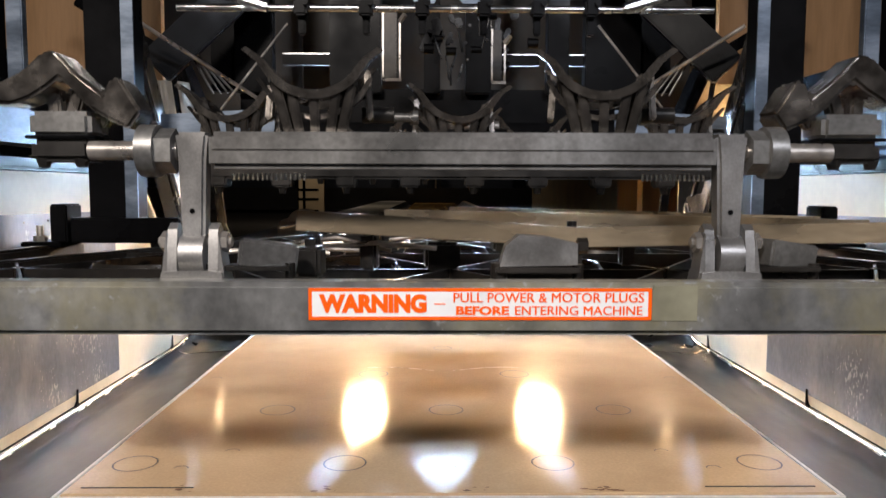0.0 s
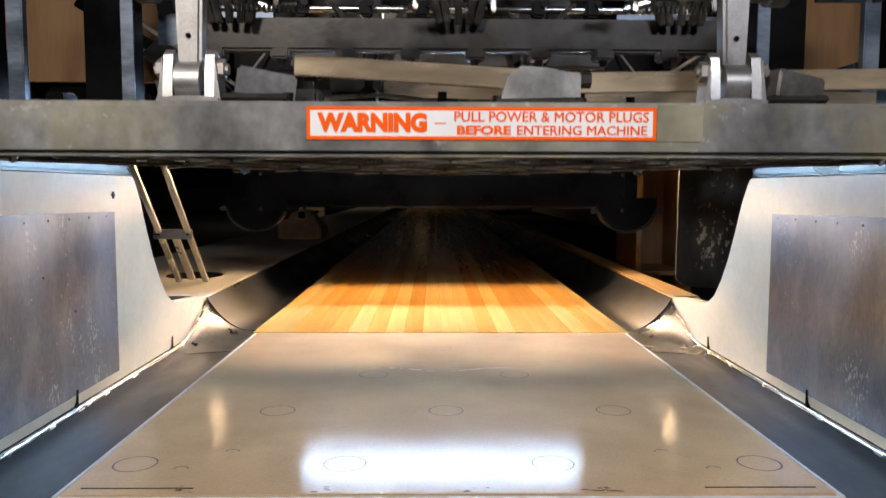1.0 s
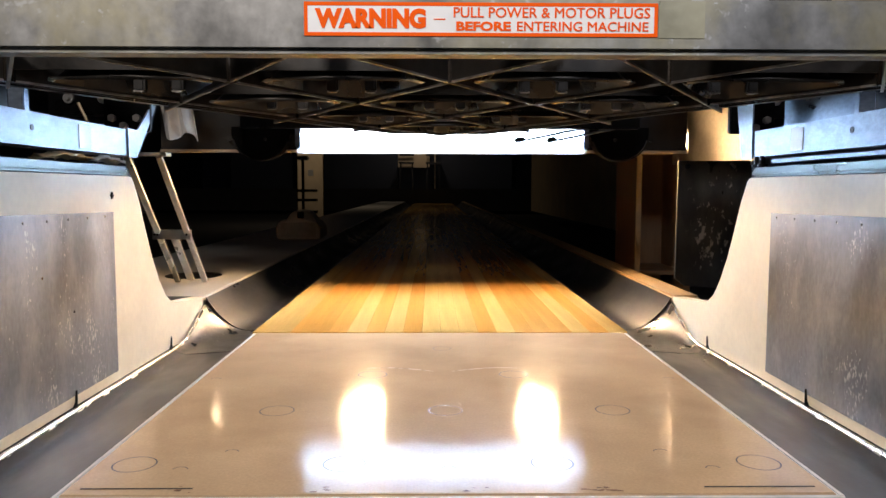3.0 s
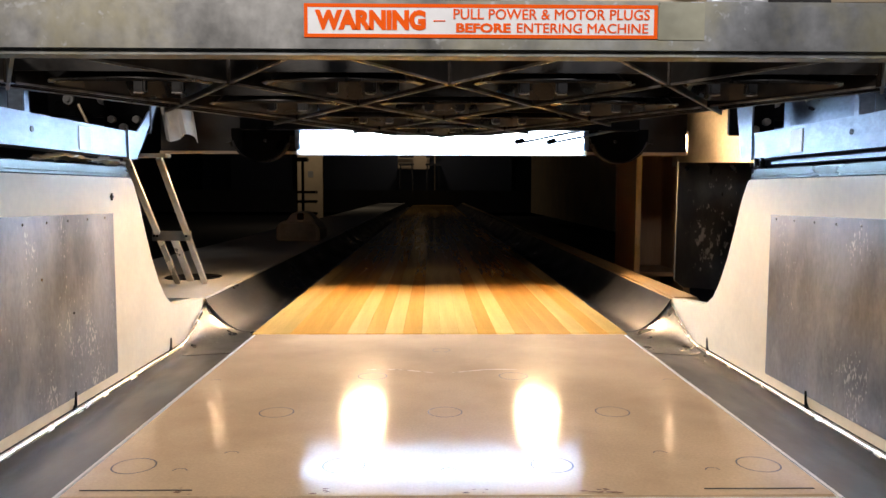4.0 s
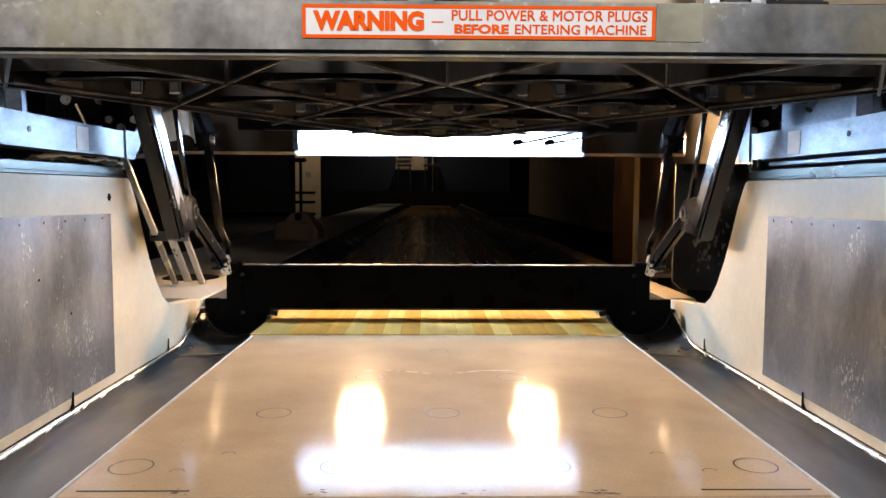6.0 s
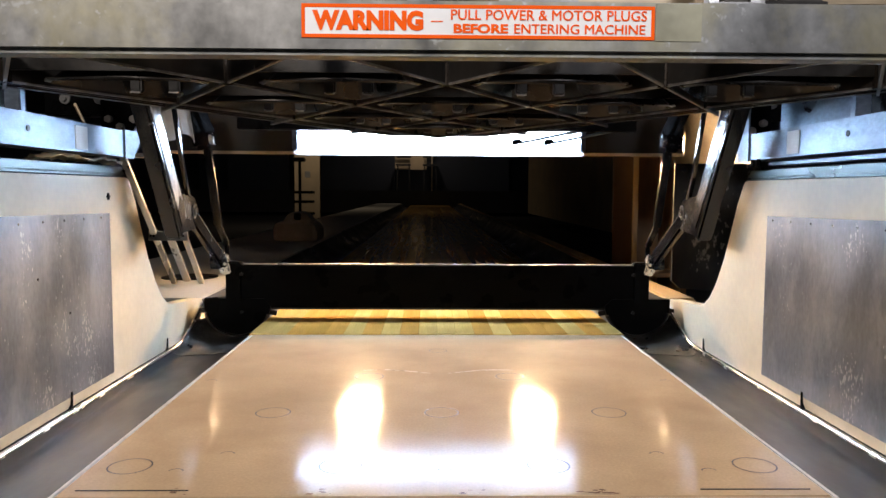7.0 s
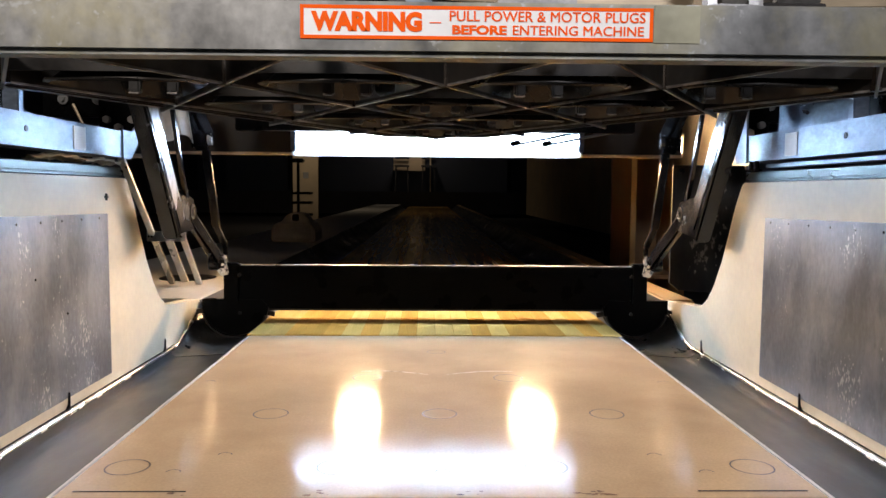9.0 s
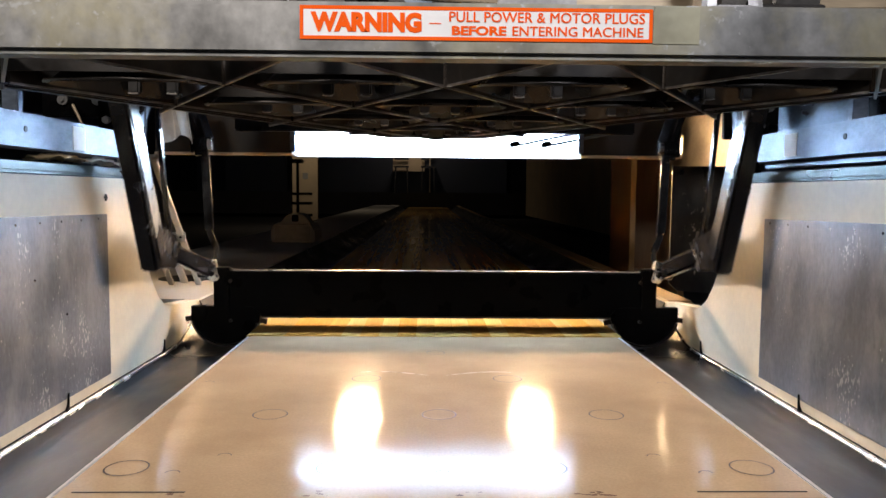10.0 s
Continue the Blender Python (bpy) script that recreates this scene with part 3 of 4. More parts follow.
def build_sticker(parent):
    w, h = 0.379, 0.0355
    bm = B()
    box(bm, (w / 2, 0, h / 2), (w, 0.0008, h))
    st = part("warning_sticker", bm, M_STICKER, parent, "white warning sticker with orange border and lettering")
    st.location = (-0.161, -0.2506, 0.0178)
    bm = B()
    for c, s in (((w / 2, 0.0019), (w, 0.0038)), ((w / 2, h - 0.0019), (w, 0.0038)), ((0.0019, h / 2), (0.0038, h - 0.0076)), ((w - 0.0019, h / 2), (0.0038, h - 0.0076))):
        box(bm, (c[0], -0.0006, c[1]), (s[0], 0.0006, s[1]))
    part("border", bm, M_ORANGE, st, "orange border")
    for body, x, z, ww, hh, heavy in (("WARNING", 0.0115, 0.0078, 0.1185, 0.0212, 0.06), ("PULL POWER & MOTOR PLUGS", 0.1595, 0.0196, 0.2105, 0.0108, 0),
                                      ("BEFORE", 0.1625, 0.0056, 0.0585, 0.0100, 0.04), ("ENTERING MACHINE", 0.2275, 0.0056, 0.1410, 0.0100, 0)):
        me = text_mesh(body, ww, hh, heavy)
        me.materials.append(M_ORANGE)
        for j in range(2 if heavy == 0 else 1):
            ob = new("lettering", me)
            ob.parent = st
            ob.location = (x + 0.0004 * j, -0.0012 - 0.0003 * j, z + 0.0002 * j)
    bm = B()
    box(bm, (0.1445, -0.0008, 0.0178), (0.0125, 0.0006, 0.0011))
    part("dash", bm, M_ORANGE, st)
    bm = B()
    box(bm, (0.405, -0.0001, h / 2 + 0.001), (0.05, 0.0007, h + 0.004))
    part("old_tape", bm, M_TAPE, st, "yellowed clear tape")


def band(bm, y, wide, deep, r, lift, horn):
    """A curved strip of a pin cradle, ending in two horns."""
    rows = []
    n = 22
    for i in range(n + 1):
        u = -1 + 2 * i / n
        a = u * radians(66)
        k = max(0, abs(u) - 0.80) / 0.20
        w = wide * (1 - 0.55 * k)
        d = deep * (1 - 0.3 * k)
        x, z = r * math.sin(a), r - r * math.cos(a) + lift
        nx, nz = math.sin(a), -math.cos(a)
        x += math.copysign(horn * k * k, u)
        z += horn * 0.6 * k
        yy = y - 0.012 * k
        rows.append([(x, yy - w / 2, z), (x + nx * d, yy - w / 2 + 0.002, z + nz * d), (x + nx * d, yy + w / 2 - 0.002, z + nz * d), (x, yy + w / 2, z)])
    sheet(bm, rows, True)
    bm.verts.ensure_lookup_table()
    bm.faces.new(bm.verts[:4][::-1])
    bm.faces.new(bm.verts[-4:])


def build_cup(parent, x, y, z, turn=0):
    """A pin cradle, open to the top; its hollow runs along y, its lowest point at the origin."""
    bm = B()
    band(bm, -0.030, 0.028, 0.010, 0.060, 0.0, 0.020)
    cup = part("pin_cup", bm, M_CUP, parent, "worn dark pin cradle")
    cup.matrix_basis = pose(x, y, z, 0, 0, turn)
    bm = B()
    band(bm, 0.032, 0.020, 0.008, 0.058, -0.006, 0.012)
    part("rear_band", bm, M_CUP, cup)
    for u in (-0.62, -0.22, 0.22, 0.62):
        a = u * 1.5
        bm = B()
        sx, sz = 0.060 * math.sin(a), 0.056 - 0.060 * math.cos(a)
        bar(bm, (sx, -0.028, sz - 0.002), (sx, 0.032, sz - 0.006), 0.010, 0.006, 0.001)
        part("cradle_rib", bm, M_CUP, cup)
    for sx in (-1, 1):
        bm = B()
        bar(bm, (sx * 0.048, -0.026, 0.020), (sx * 0.024, -0.01, -0.052), 0.014, 0.016, 0.003)
        bar(bm, (sx * 0.058, 0.020, 0.030), (sx * 0.062, 0.014, -0.030), 0.008, 0.022, 0.002)
        part("side_strut", bm, M_CUP, cup)
    bm = B()
    band(bm, -0.020, 0.012, 0.006, 0.066, -0.026, 0.004)
    part("lower_band", bm, M_CUP, cup)
    for u in (-0.8, -0.42, 0.0, 0.42, 0.8):
        bm = B()
        sx, sz = 0.064 * math.sin(u), 0.060 - 0.066 * math.cos(u)
        bar(bm, (sx, -0.034, sz), (sx * 0.62, -0.024, -0.058), 0.011, 0.009, 0.002)
        part("prong", bm, M_CUP, cup)
    bm = B()
    box(bm, (0, 0.02, -0.055), (0.060, 0.04, 0.022), bev=0.005)
    cyl(bm, (0.05, 0.03, -0.022), (0.09, 0.03, -0.022), 0.010, 12)
    part("cup_base", bm, M_DARK, cup)


def build_corner_cup(parent, s):
    """The clawed cup at a rear corner, on its two-part case."""
    claw = [(-0.583, 0.275), (-0.556, 0.28), (-0.528, 0.283), (-0.5, 0.297), (-0.478, 0.318), (-0.462, 0.321), (-0.452, 0.311), (-0.439, 0.296), (-0.408, 0.271), (-0.399, 0.29), (-0.388, 0.29), (-0.364, 0.251), (-0.379, 0.23), (-0.406, 0.243), (-0.425, 0.255), (-0.445, 0.278), (-0.458, 0.289), (-0.472, 0.278), (-0.493, 0.265), (-0.514, 0.258), (-0.556, 0.261), (-0.583, 0.255)]
    bm = slab(B(), [(0.006 + s * (0.006 - x), z) for x, z in claw], "y", -0.185, -0.135)
    bmesh.ops.bevel(bm, geom=bm.edges[:], offset=0.004, segments=2, affect="EDGES")
    cup = part("corner_cup", bm, M_CUP, parent, "worn clawed pin cradle")
    def X(x):
        return 0.006 + s * (0.006 - x)
    bm = B()
    for a, b in (((-0.479, 0.29), (-0.476, 0.245)), ((-0.445, 0.283), (-0.458, 0.24)), ((-0.417, 0.252), (-0.427, 0.238))):
        bar(bm, (X(a[0]), -0.150, a[1]), (X(b[0]), -0.150, b[1]), 0.016, 0.020, 0.003)
    part("claw_strut", bm, M_CUP, cup)
    bm = B()
    rod(bm, [(X(-0.49), -0.13, 0.273), (X(-0.49), -0.02, 0.29)], 0.011, 12)
    part("hinge_tube", bm, M_CUP, cup)
    for name, c, w, h, mt in (("upper_case", (-0.458, 0.236), 0.072, 0.030, M_CAST), ("gasket", (-0.458, 0.221), 0.082, 0.004, M_BLACK), ("lower_case", (-0.458, 0.206), 0.070, 0.026, M_DARK)):
        bm = B()
        box(bm, (X(c[0]), -0.16, c[1]), (w, 0.055, h), bev=0.0015 if h < 0.01 else 0.006)
        part(name, bm, mt, cup)
    for dx in (-0.020, 0.024):
        bm = B()
        cyl(bm, (X(-0.462) + dx, -0.175, 0.197), (X(-0.462) + dx, -0.175, 0.186), 0.010, 8, 0.006)
        part("case_bolt", bm, M_DARK, cup)


def build_table():
    t = thing("pinsetter_table", "greasy steel pinsetter table with pin cups and a rear beam", "pinsetter")
    # rear beam
    bm = B()
    box(bm, (0, -0.23, 0.0296), (1.5, 0.04, 0.0592), bev=0.006)
    part("rear_beam", bm, M_BEAM, t, "mottled grey rolled steel beam")
    build_sticker(t)
    # brackets, arms and the cross tube
    for x, side in ((-0.300, -1), (0.320, 1)):
        bm = B()
        for d in (-0.0235, 0.0235):
            slab(bm, [(-0.018, 0.05), (0.018, 0.05), (0.014, 0.095), (0.010, 0.115), (0.0, 0.122), (-0.010, 0.115), (-0.014, 0.095)], "x", 0, 0.011)
            bmesh.ops.translate(bm, verts=[v for v in bm.verts if not v.tag], vec=(x + d - 0.0055, -0.195, 0))
            for v in bm.verts:
                v.tag = True
        slab(bm, [(x - 0.038, 0.048), (x + 0.038, 0.048), (x + 0.034, 0.066), (x + 0.016, 0.068), (x - 0.016, 0.068), (x - 0.034, 0.066)], "y", -0.216, -0.172)
        for dd in (-1, 1):
            slab(bm, [(x + dd * 0.0375, 0.050), (x + dd * 0.0295, 0.112), (x + dd * 0.0285, 0.05)], "y", -0.210, -0.180)
        clevis = part("clevis", bm, M_CAST_LIGHT, t, "cast clevis bracket")
        bm = B()
        cyl(bm, (x - 0.042, -0.195, 0.100), (x + 0.042, -0.195, 0.100), 0.006, 10)
        cyl(bm, (x + 0.030, -0.195, 0.100), (x + 0.038, -0.195, 0.100), 0.012, 6)
        cyl(bm, (x - 0.038, -0.195, 0.100), (x - 0.030, -0.195, 0.100), 0.012, 6)
        part("bolt", bm, M_EDGE, clevis)
        bm = B()
        slab(bm, [(x - 0.0125, 0.09), (x + 0.0125, 0.09), (x + 0.016, 0.20), (x + 0.019, 0.226), (x - 0.019, 0.226), (x - 0.016, 0.20)], "y", -0.206, -0.180)
        bmesh.ops.bevel(bm, geom=bm.edges[:], offset=0.004, segments=2, affect="EDGES")
        cyl(bm, (x - 0.014, -0.195, 0.085), (x + 0.014, -0.195, 0.085), 0.025, 20)
        arm = part("upright_arm", bm, M_CAST_LIGHT, t, "cast aluminium upright arm")
        bm = B()
        cyl(bm, (x, -0.2075, 0.136), (x, -0.205, 0.136), 0.003, 10)
        part("pin_hole", bm, M_BLACK, arm)
        # shaft end, nut and collar
        o = side
        bm = B()
        cyl(bm, (x + o * 0.018, -0.192, 0.205), (x + o * 0.12, -0.192, 0.205), 0.011, 14)
        part("shaft_end", bm, M_EDGE, t)
        bm = B()
        cyl(bm, (x + o * 0.021, -0.192, 0.205), (x + o * 0.040, -0.192, 0.205), 0.026, 6)
        cyl(bm, (x + o * 0.040, -0.192, 0.205), (x + o * 0.060, -0.192, 0.205), 0.030, 20)
        part("shaft_nut", bm, M_CAST, t)
        # sloping link box beside each clevis
        bm = B()
        bar(bm, (x + 0.048, -0.19, 0.088), (x + 0.112, -0.17, 0.078), 0.028, 0.034, 0.003)
        part("link_box", bm, M_CAST, t)
        bm = B()
        box(bm, (x + 0.055, -0.19, 0.0695), (0.11, 0.03, 0.006), bev=0.001)
        cyl(bm, (x + 0.012, -0.195, 0.045), (x + 0.012, -0.195, 0.075), 0.010, 12)
        cyl(bm, (x + 0.108, -0.19, 0.045), (x + 0.108, -0.19, 0.075), 0.006, 12)
        part("stop_plate", bm, M_DARK, t)
    bm = B()
    box(bm, (0.011, -0.192, 0.2055), (0.582, 0.040, 0.042), bev=0.006)
    part("cross_tube", bm, M_CAST, t, "square grey steel cross tube")
    bm = B()
    box(bm, (0.011, -0.2125, 0.206), (0.57, 0.0012, 0.0012))
    part("weld_seam", bm, M_DARK, t)
    # pin cups in four rows
    for row, xs in enumerate(((-0.163, 0.181), (-0.328, 0.0095, 0.352), (-0.146, 0.158), (0.006,))):
        for i, x in enumerate(xs):
            build_cup(t, x, row * 0.264 - 0.15, (0.2755, 0.271, 0.258, 0.258)[row], (0, -8, 8)[(row + i) % 3])
    for s in (-1, 1):
        build_corner_cup(t, s)
        bm = B()
        sheet(bm, [[(s * 0.345, 0.47, 0.322), (s * 0.575, 0.47, 0.310)], [(s * 0.345, 0.468, 0.250), (s * 0.575, 0.468, 0.250)]])
        thick(bm, 0.002)
        part("slope_sheet", bm, M_GALV, t, "bluish galvanised slope sheet")
    for x0, x1, y, z in ((-0.085, -0.045, 0.0, 0.262), (0.03, 0.09, 0.25, 0.27), (0.235, 0.275, 0.0, 0.262)):
        bm = B()
        cyl(bm, (x0, y, z), (x1, y, z), 0.006, 12)
        cyl(bm, (x1 - 0.008, y, z), (x1, y, z), 0.010, 12)
        part("hinge_pin", bm, M_CAST, t)
    # cross shafts under the further cups, with rows of studs
    for row, half in ((1, 0.42), (2, 0.30), (3, 0.15)):
        y = row * 0.264 - 0.14
        bm = B()
        zs = 0.190 + 0.016 * (row - 1)
        box(bm, (0.006, y, zs + 0.012), (half * 2, 0.03, 0.05), bev=0.004)
        part("cup_shaft", bm, M_DARK, t)
        for j in range(int(half * 2 / 0.1)):
            bm = B()
            x = -half + 0.06 + 0.1 * j
            box(bm, (x, y - 0.005, zs - 0.018), (0.03, 0.035, 0.016), bev=0.003)
            cyl(bm, (x, y - 0.01, zs - 0.024), (x, y - 0.01, zs - 0.036), 0.008, 8, 0.005)
            part("stud", bm, M_DARK, t)
    bm = B()
    box(bm, (0.0, 0.80, 0.286), (1.02, 0.02, 0.075), bev=0.004)
    part("cross_channel", bm, M_BLACK, t)
    for j in range(30):
        bm = B()
        x = -0.262 + 0.0056 * j + (0.40 if j > 15 else 0)
        cyl(bm, (x, -0.168, 0.180), (x, -0.168, 0.172), 0.0018, 6)
        part("chain_pin", bm, M_CHROME, t)
    # long flat levers
    for (x0, z0), (xm, zm), (x1, z1), y, m in (((-0.20, 0.121), (0.16, 0.100), (0.62, 0.108), -0.10, M_LEVER), ((-0.10, 0.117), (0.2, 0.112), (0.66, 0.102), 0.10, M_LEVER),
                                               ((0.005, 0.117), (0.3, 0.111), (0.7, 0.100), 0.28, M_LEVER)):
        bm = B()
        bar(bm, (x0, y, z0), (xm, y, zm), 0.010, 0.026, 0.001)
        bar(bm, (xm, y, zm), (x1, y, z1), 0.010, 0.026, 0.001)
        part("lever", bm, m, t, "long flat steel lever")
    bm = B()
    pts = [(0.055, 0.07), (0.062, 0.095), (0.078, 0.108), (0.11, 0.106), (0.148, 0.098), (0.148, 0.072)]
    slab(bm, pts, "y", -0.185, -0.160)
    part("link_box", bm, M_CAST_LIGHT, t)
    bm = B()
    cyl(bm, (0.150, -0.17, 0.094), (0.162, -0.17, 0.094), 0.010, 6)
    box(bm, (0.10, -0.175, 0.066), (0.10, 0.03, 0.007), bev=0.001)
    cyl(bm, (0.055, -0.175, 0.04), (0.055, -0.175, 0.074), 0.010, 12)
    cyl(bm, (0.15, -0.175, 0.04), (0.15, -0.175, 0.072), 0.007, 12)
    part("stop_plate", bm, M_DARK, t)
    # thin bright rods lying over the frame
    rng = random.Random(11)
    for j in range(12):
        bm = B()
        x = rng.uniform(-0.30, 0.40)
        y = rng.uniform(-0.10, 0.5)
        d = rng.uniform(-0.25, 0.1)
        L = rng.uniform(0.08, 0.16)
        z = rng.uniform(0.062, 0.085)
        rod(bm, [(x - L, y - d * L, z), (x, y, z + rng.uniform(0, 0.02)), (x + L * 0.7, y + d * L, z)], 0.003, 8)
        part("trip_rod", bm, M_EDGE, t, "thin bright trip rod")
    for j in range(16):
        bm = B()
        x, y = rng.uniform(-0.34, 0.44), rng.uniform(-0.12, 0.35)
        h = rng.uniform(0.03, 0.06)
        box(bm, (x, y, 0.05 + h / 2), (rng.uniform(0.02, 0.05), 0.03, h), Matrix.Rotation(rng.uniform(-0.2, 0.2), 3, "Z"), 0.004)
        cyl(bm, (x, y, 0.05 + h), (x, y, 0.06 + h), 0.007, 6)
        part("latch_block", bm, M_DARK, t)
    # lattice under the table
    dy = 0.264
    nodes = {}
    for r in range(-1, 5):
        for i in range(-4, 5):
            nodes[(r, i)] = ((i + (0.5 if r % 2 else 0)) * 0.3048, -0.01 + r * dy)

    def inside(x, y):
        return y < 1.1 and y > -0.22 and abs(x) < 0.72 and abs(x) < 0.12 + (1.1 - y) * 0.60 and abs(x) < 0.66

    def rib(p, q, deep=0.045):
        n = 14
        pts = [(p[0] + (q[0] - p[0]) * i / n, p[1] + (q[1] - p[1]) * i / n) for i in range(n + 1)]
        keep = [c for c in pts if inside(*c)]
        if len(keep) < 3:
            return
        bm = B()
        bar(bm, (*keep[0], 0.004 + deep / 2), (*keep[-1], 0.004 + deep / 2), 0.004, deep)
        r = part("rib", bm, M_DARK, t)
        bm = B()
        bar(bm, (*keep[0], 0.0025), (*keep[-1], 0.0025), 0.0042, 0.003)
        part("rib_edge", bm, M_RIBEDGE, r, "worn bright rib edge")
    for (r, i), p in nodes.items():
        even = r % 2 == 0
        for q in ((r + 1, i), (r + 1, i - 1 if even else i + 1)):
            if q in nodes:
                rib(p, nodes[q])
    for r in range(-1, 4):
        y = -0.01 + r * dy
        if y > -0.2:
            half = min(0.64, 0.12 + (1.1 - y) * 0.60)
            bm = B()
            box(bm, (0, y, 0.033), (half * 2, 0.004, 0.03))
            part("cross_rib", bm, M_DARK, t)
    for (r, i), p in nodes.items():
        if inside(*p):
            bm = B()
            cyl(bm, (*p, 0.001), (*p, 0.05), 0.009, 10)
            part("rib_node", bm, M_BROWN, t)
    # flared guides in the ten cells
    for row in range(4):
        for i in range(4 - row):
            x = (i - (3 - row) / 2) * 0.3048
            y = row * 0.264 + 0.078
            bm = B()
            rings = []
            for k, z in ((0.0, 0.008), (0.12, 0.006), (0.35, 0.018), (0.62, 0.034), (0.80, 0.046), (0.86, 0.051)):
                ring = []
                for j in range(49):
                    a = radians(360 * j / 48)
                    far = min(0.080 / max(0.05, math.cos(a - e)) for e in (radians(-90), radians(30), radians(150)) if math.cos(a - e) > 0.3)
                    r = min(far, 0.128) * (1 - k) + 0.068 * k
                    ring.append((x + r * math.cos(a), y + r * math.sin(a), z))
                rings.append(ring)
            sheet(bm, rings)
            thick(bm, 0.002)
            g = part("cell_guide", bm, M_GUIDE, t, "flared oily guide")
            for sx in (-1, 1):
                bm = B()
                box(bm, (x + sx * 0.030, y + 0.066, 0.022), (0.018, 0.016, 0.030), bev=0.003)
                c = part("clip", bm, M_DARK, g)
                bm = B()
                box(bm, (x + sx * 0.030, y + 0.058, 0.0075), (0.016, 0.003, 0.0016))
                part("clip_edge", bm, M_RIBEDGE, c)
    # outer frame of the table
    edge = [(-0.68, -0.21), (-0.68, 0.05), (-0.56, 0.28), (-0.13, 1.07), (0.13, 1.07), (0.56, 0.28), (0.68, 0.05), (0.68, -0.21)]
    for p, q in zip(edge, edge[1:]):
        bm = B()
        bar(bm, (*p, 0.03), (*q, 0.03), 0.020, 0.044, 0.003)
        part("frame_bar", bm, M_DARK, t)
    # corner posts on the side frame
    for s in (-1, 1):
        bm = B()
        box(bm, (s * 0.606, 0.33, 0.36), (0.088, 0.05, 0.56), bev=0.003)
        post = part("lift_post", bm, M_BLACK, t)
        # pale strip stands for the tube's blue light along the black post
        bm = B()
        box(bm, (s * 0.571, 0.303, 0.36), (0.022, 0.004, 0.56))
        part("lit_post_edge", bm, M_GALV, post, "post edge made pale for the blue light on it")
        bm = B()
        box(bm, (s * 0.59, 0.31, 0.085), (0.22, 0.05, 0.045), bev=0.003)
        box(bm, (s * 0.69, 0.30, 0.095), (0.03, 0.06, 0.075), bev=0.003)
        box(bm, (s * 0.71, 0.28, 0.062), (0.07, 0.07, 0.010), bev=0.002)
        part("post_foot", bm, M_BLACK, t)
        bm = B()
        cyl(bm, (s * 0.722, 0.27, 0.066), (s * 0.722, 0.27, 0.076), 0.012, 6)
        cyl(bm, (s * 0.722, 0.27, 0.076), (s * 0.722, 0.27, 0.095), 0.006, 10)
        part("bolt", bm, M_EDGE, t)
        bm = B()
        bar(bm, (s * 0.735, -0.21, 0.05), (s * 0.70, 0.36, 0.045), 0.03, 0.03, 0.004)
        part("side_bar", bm, M_DARK, t)
    return t


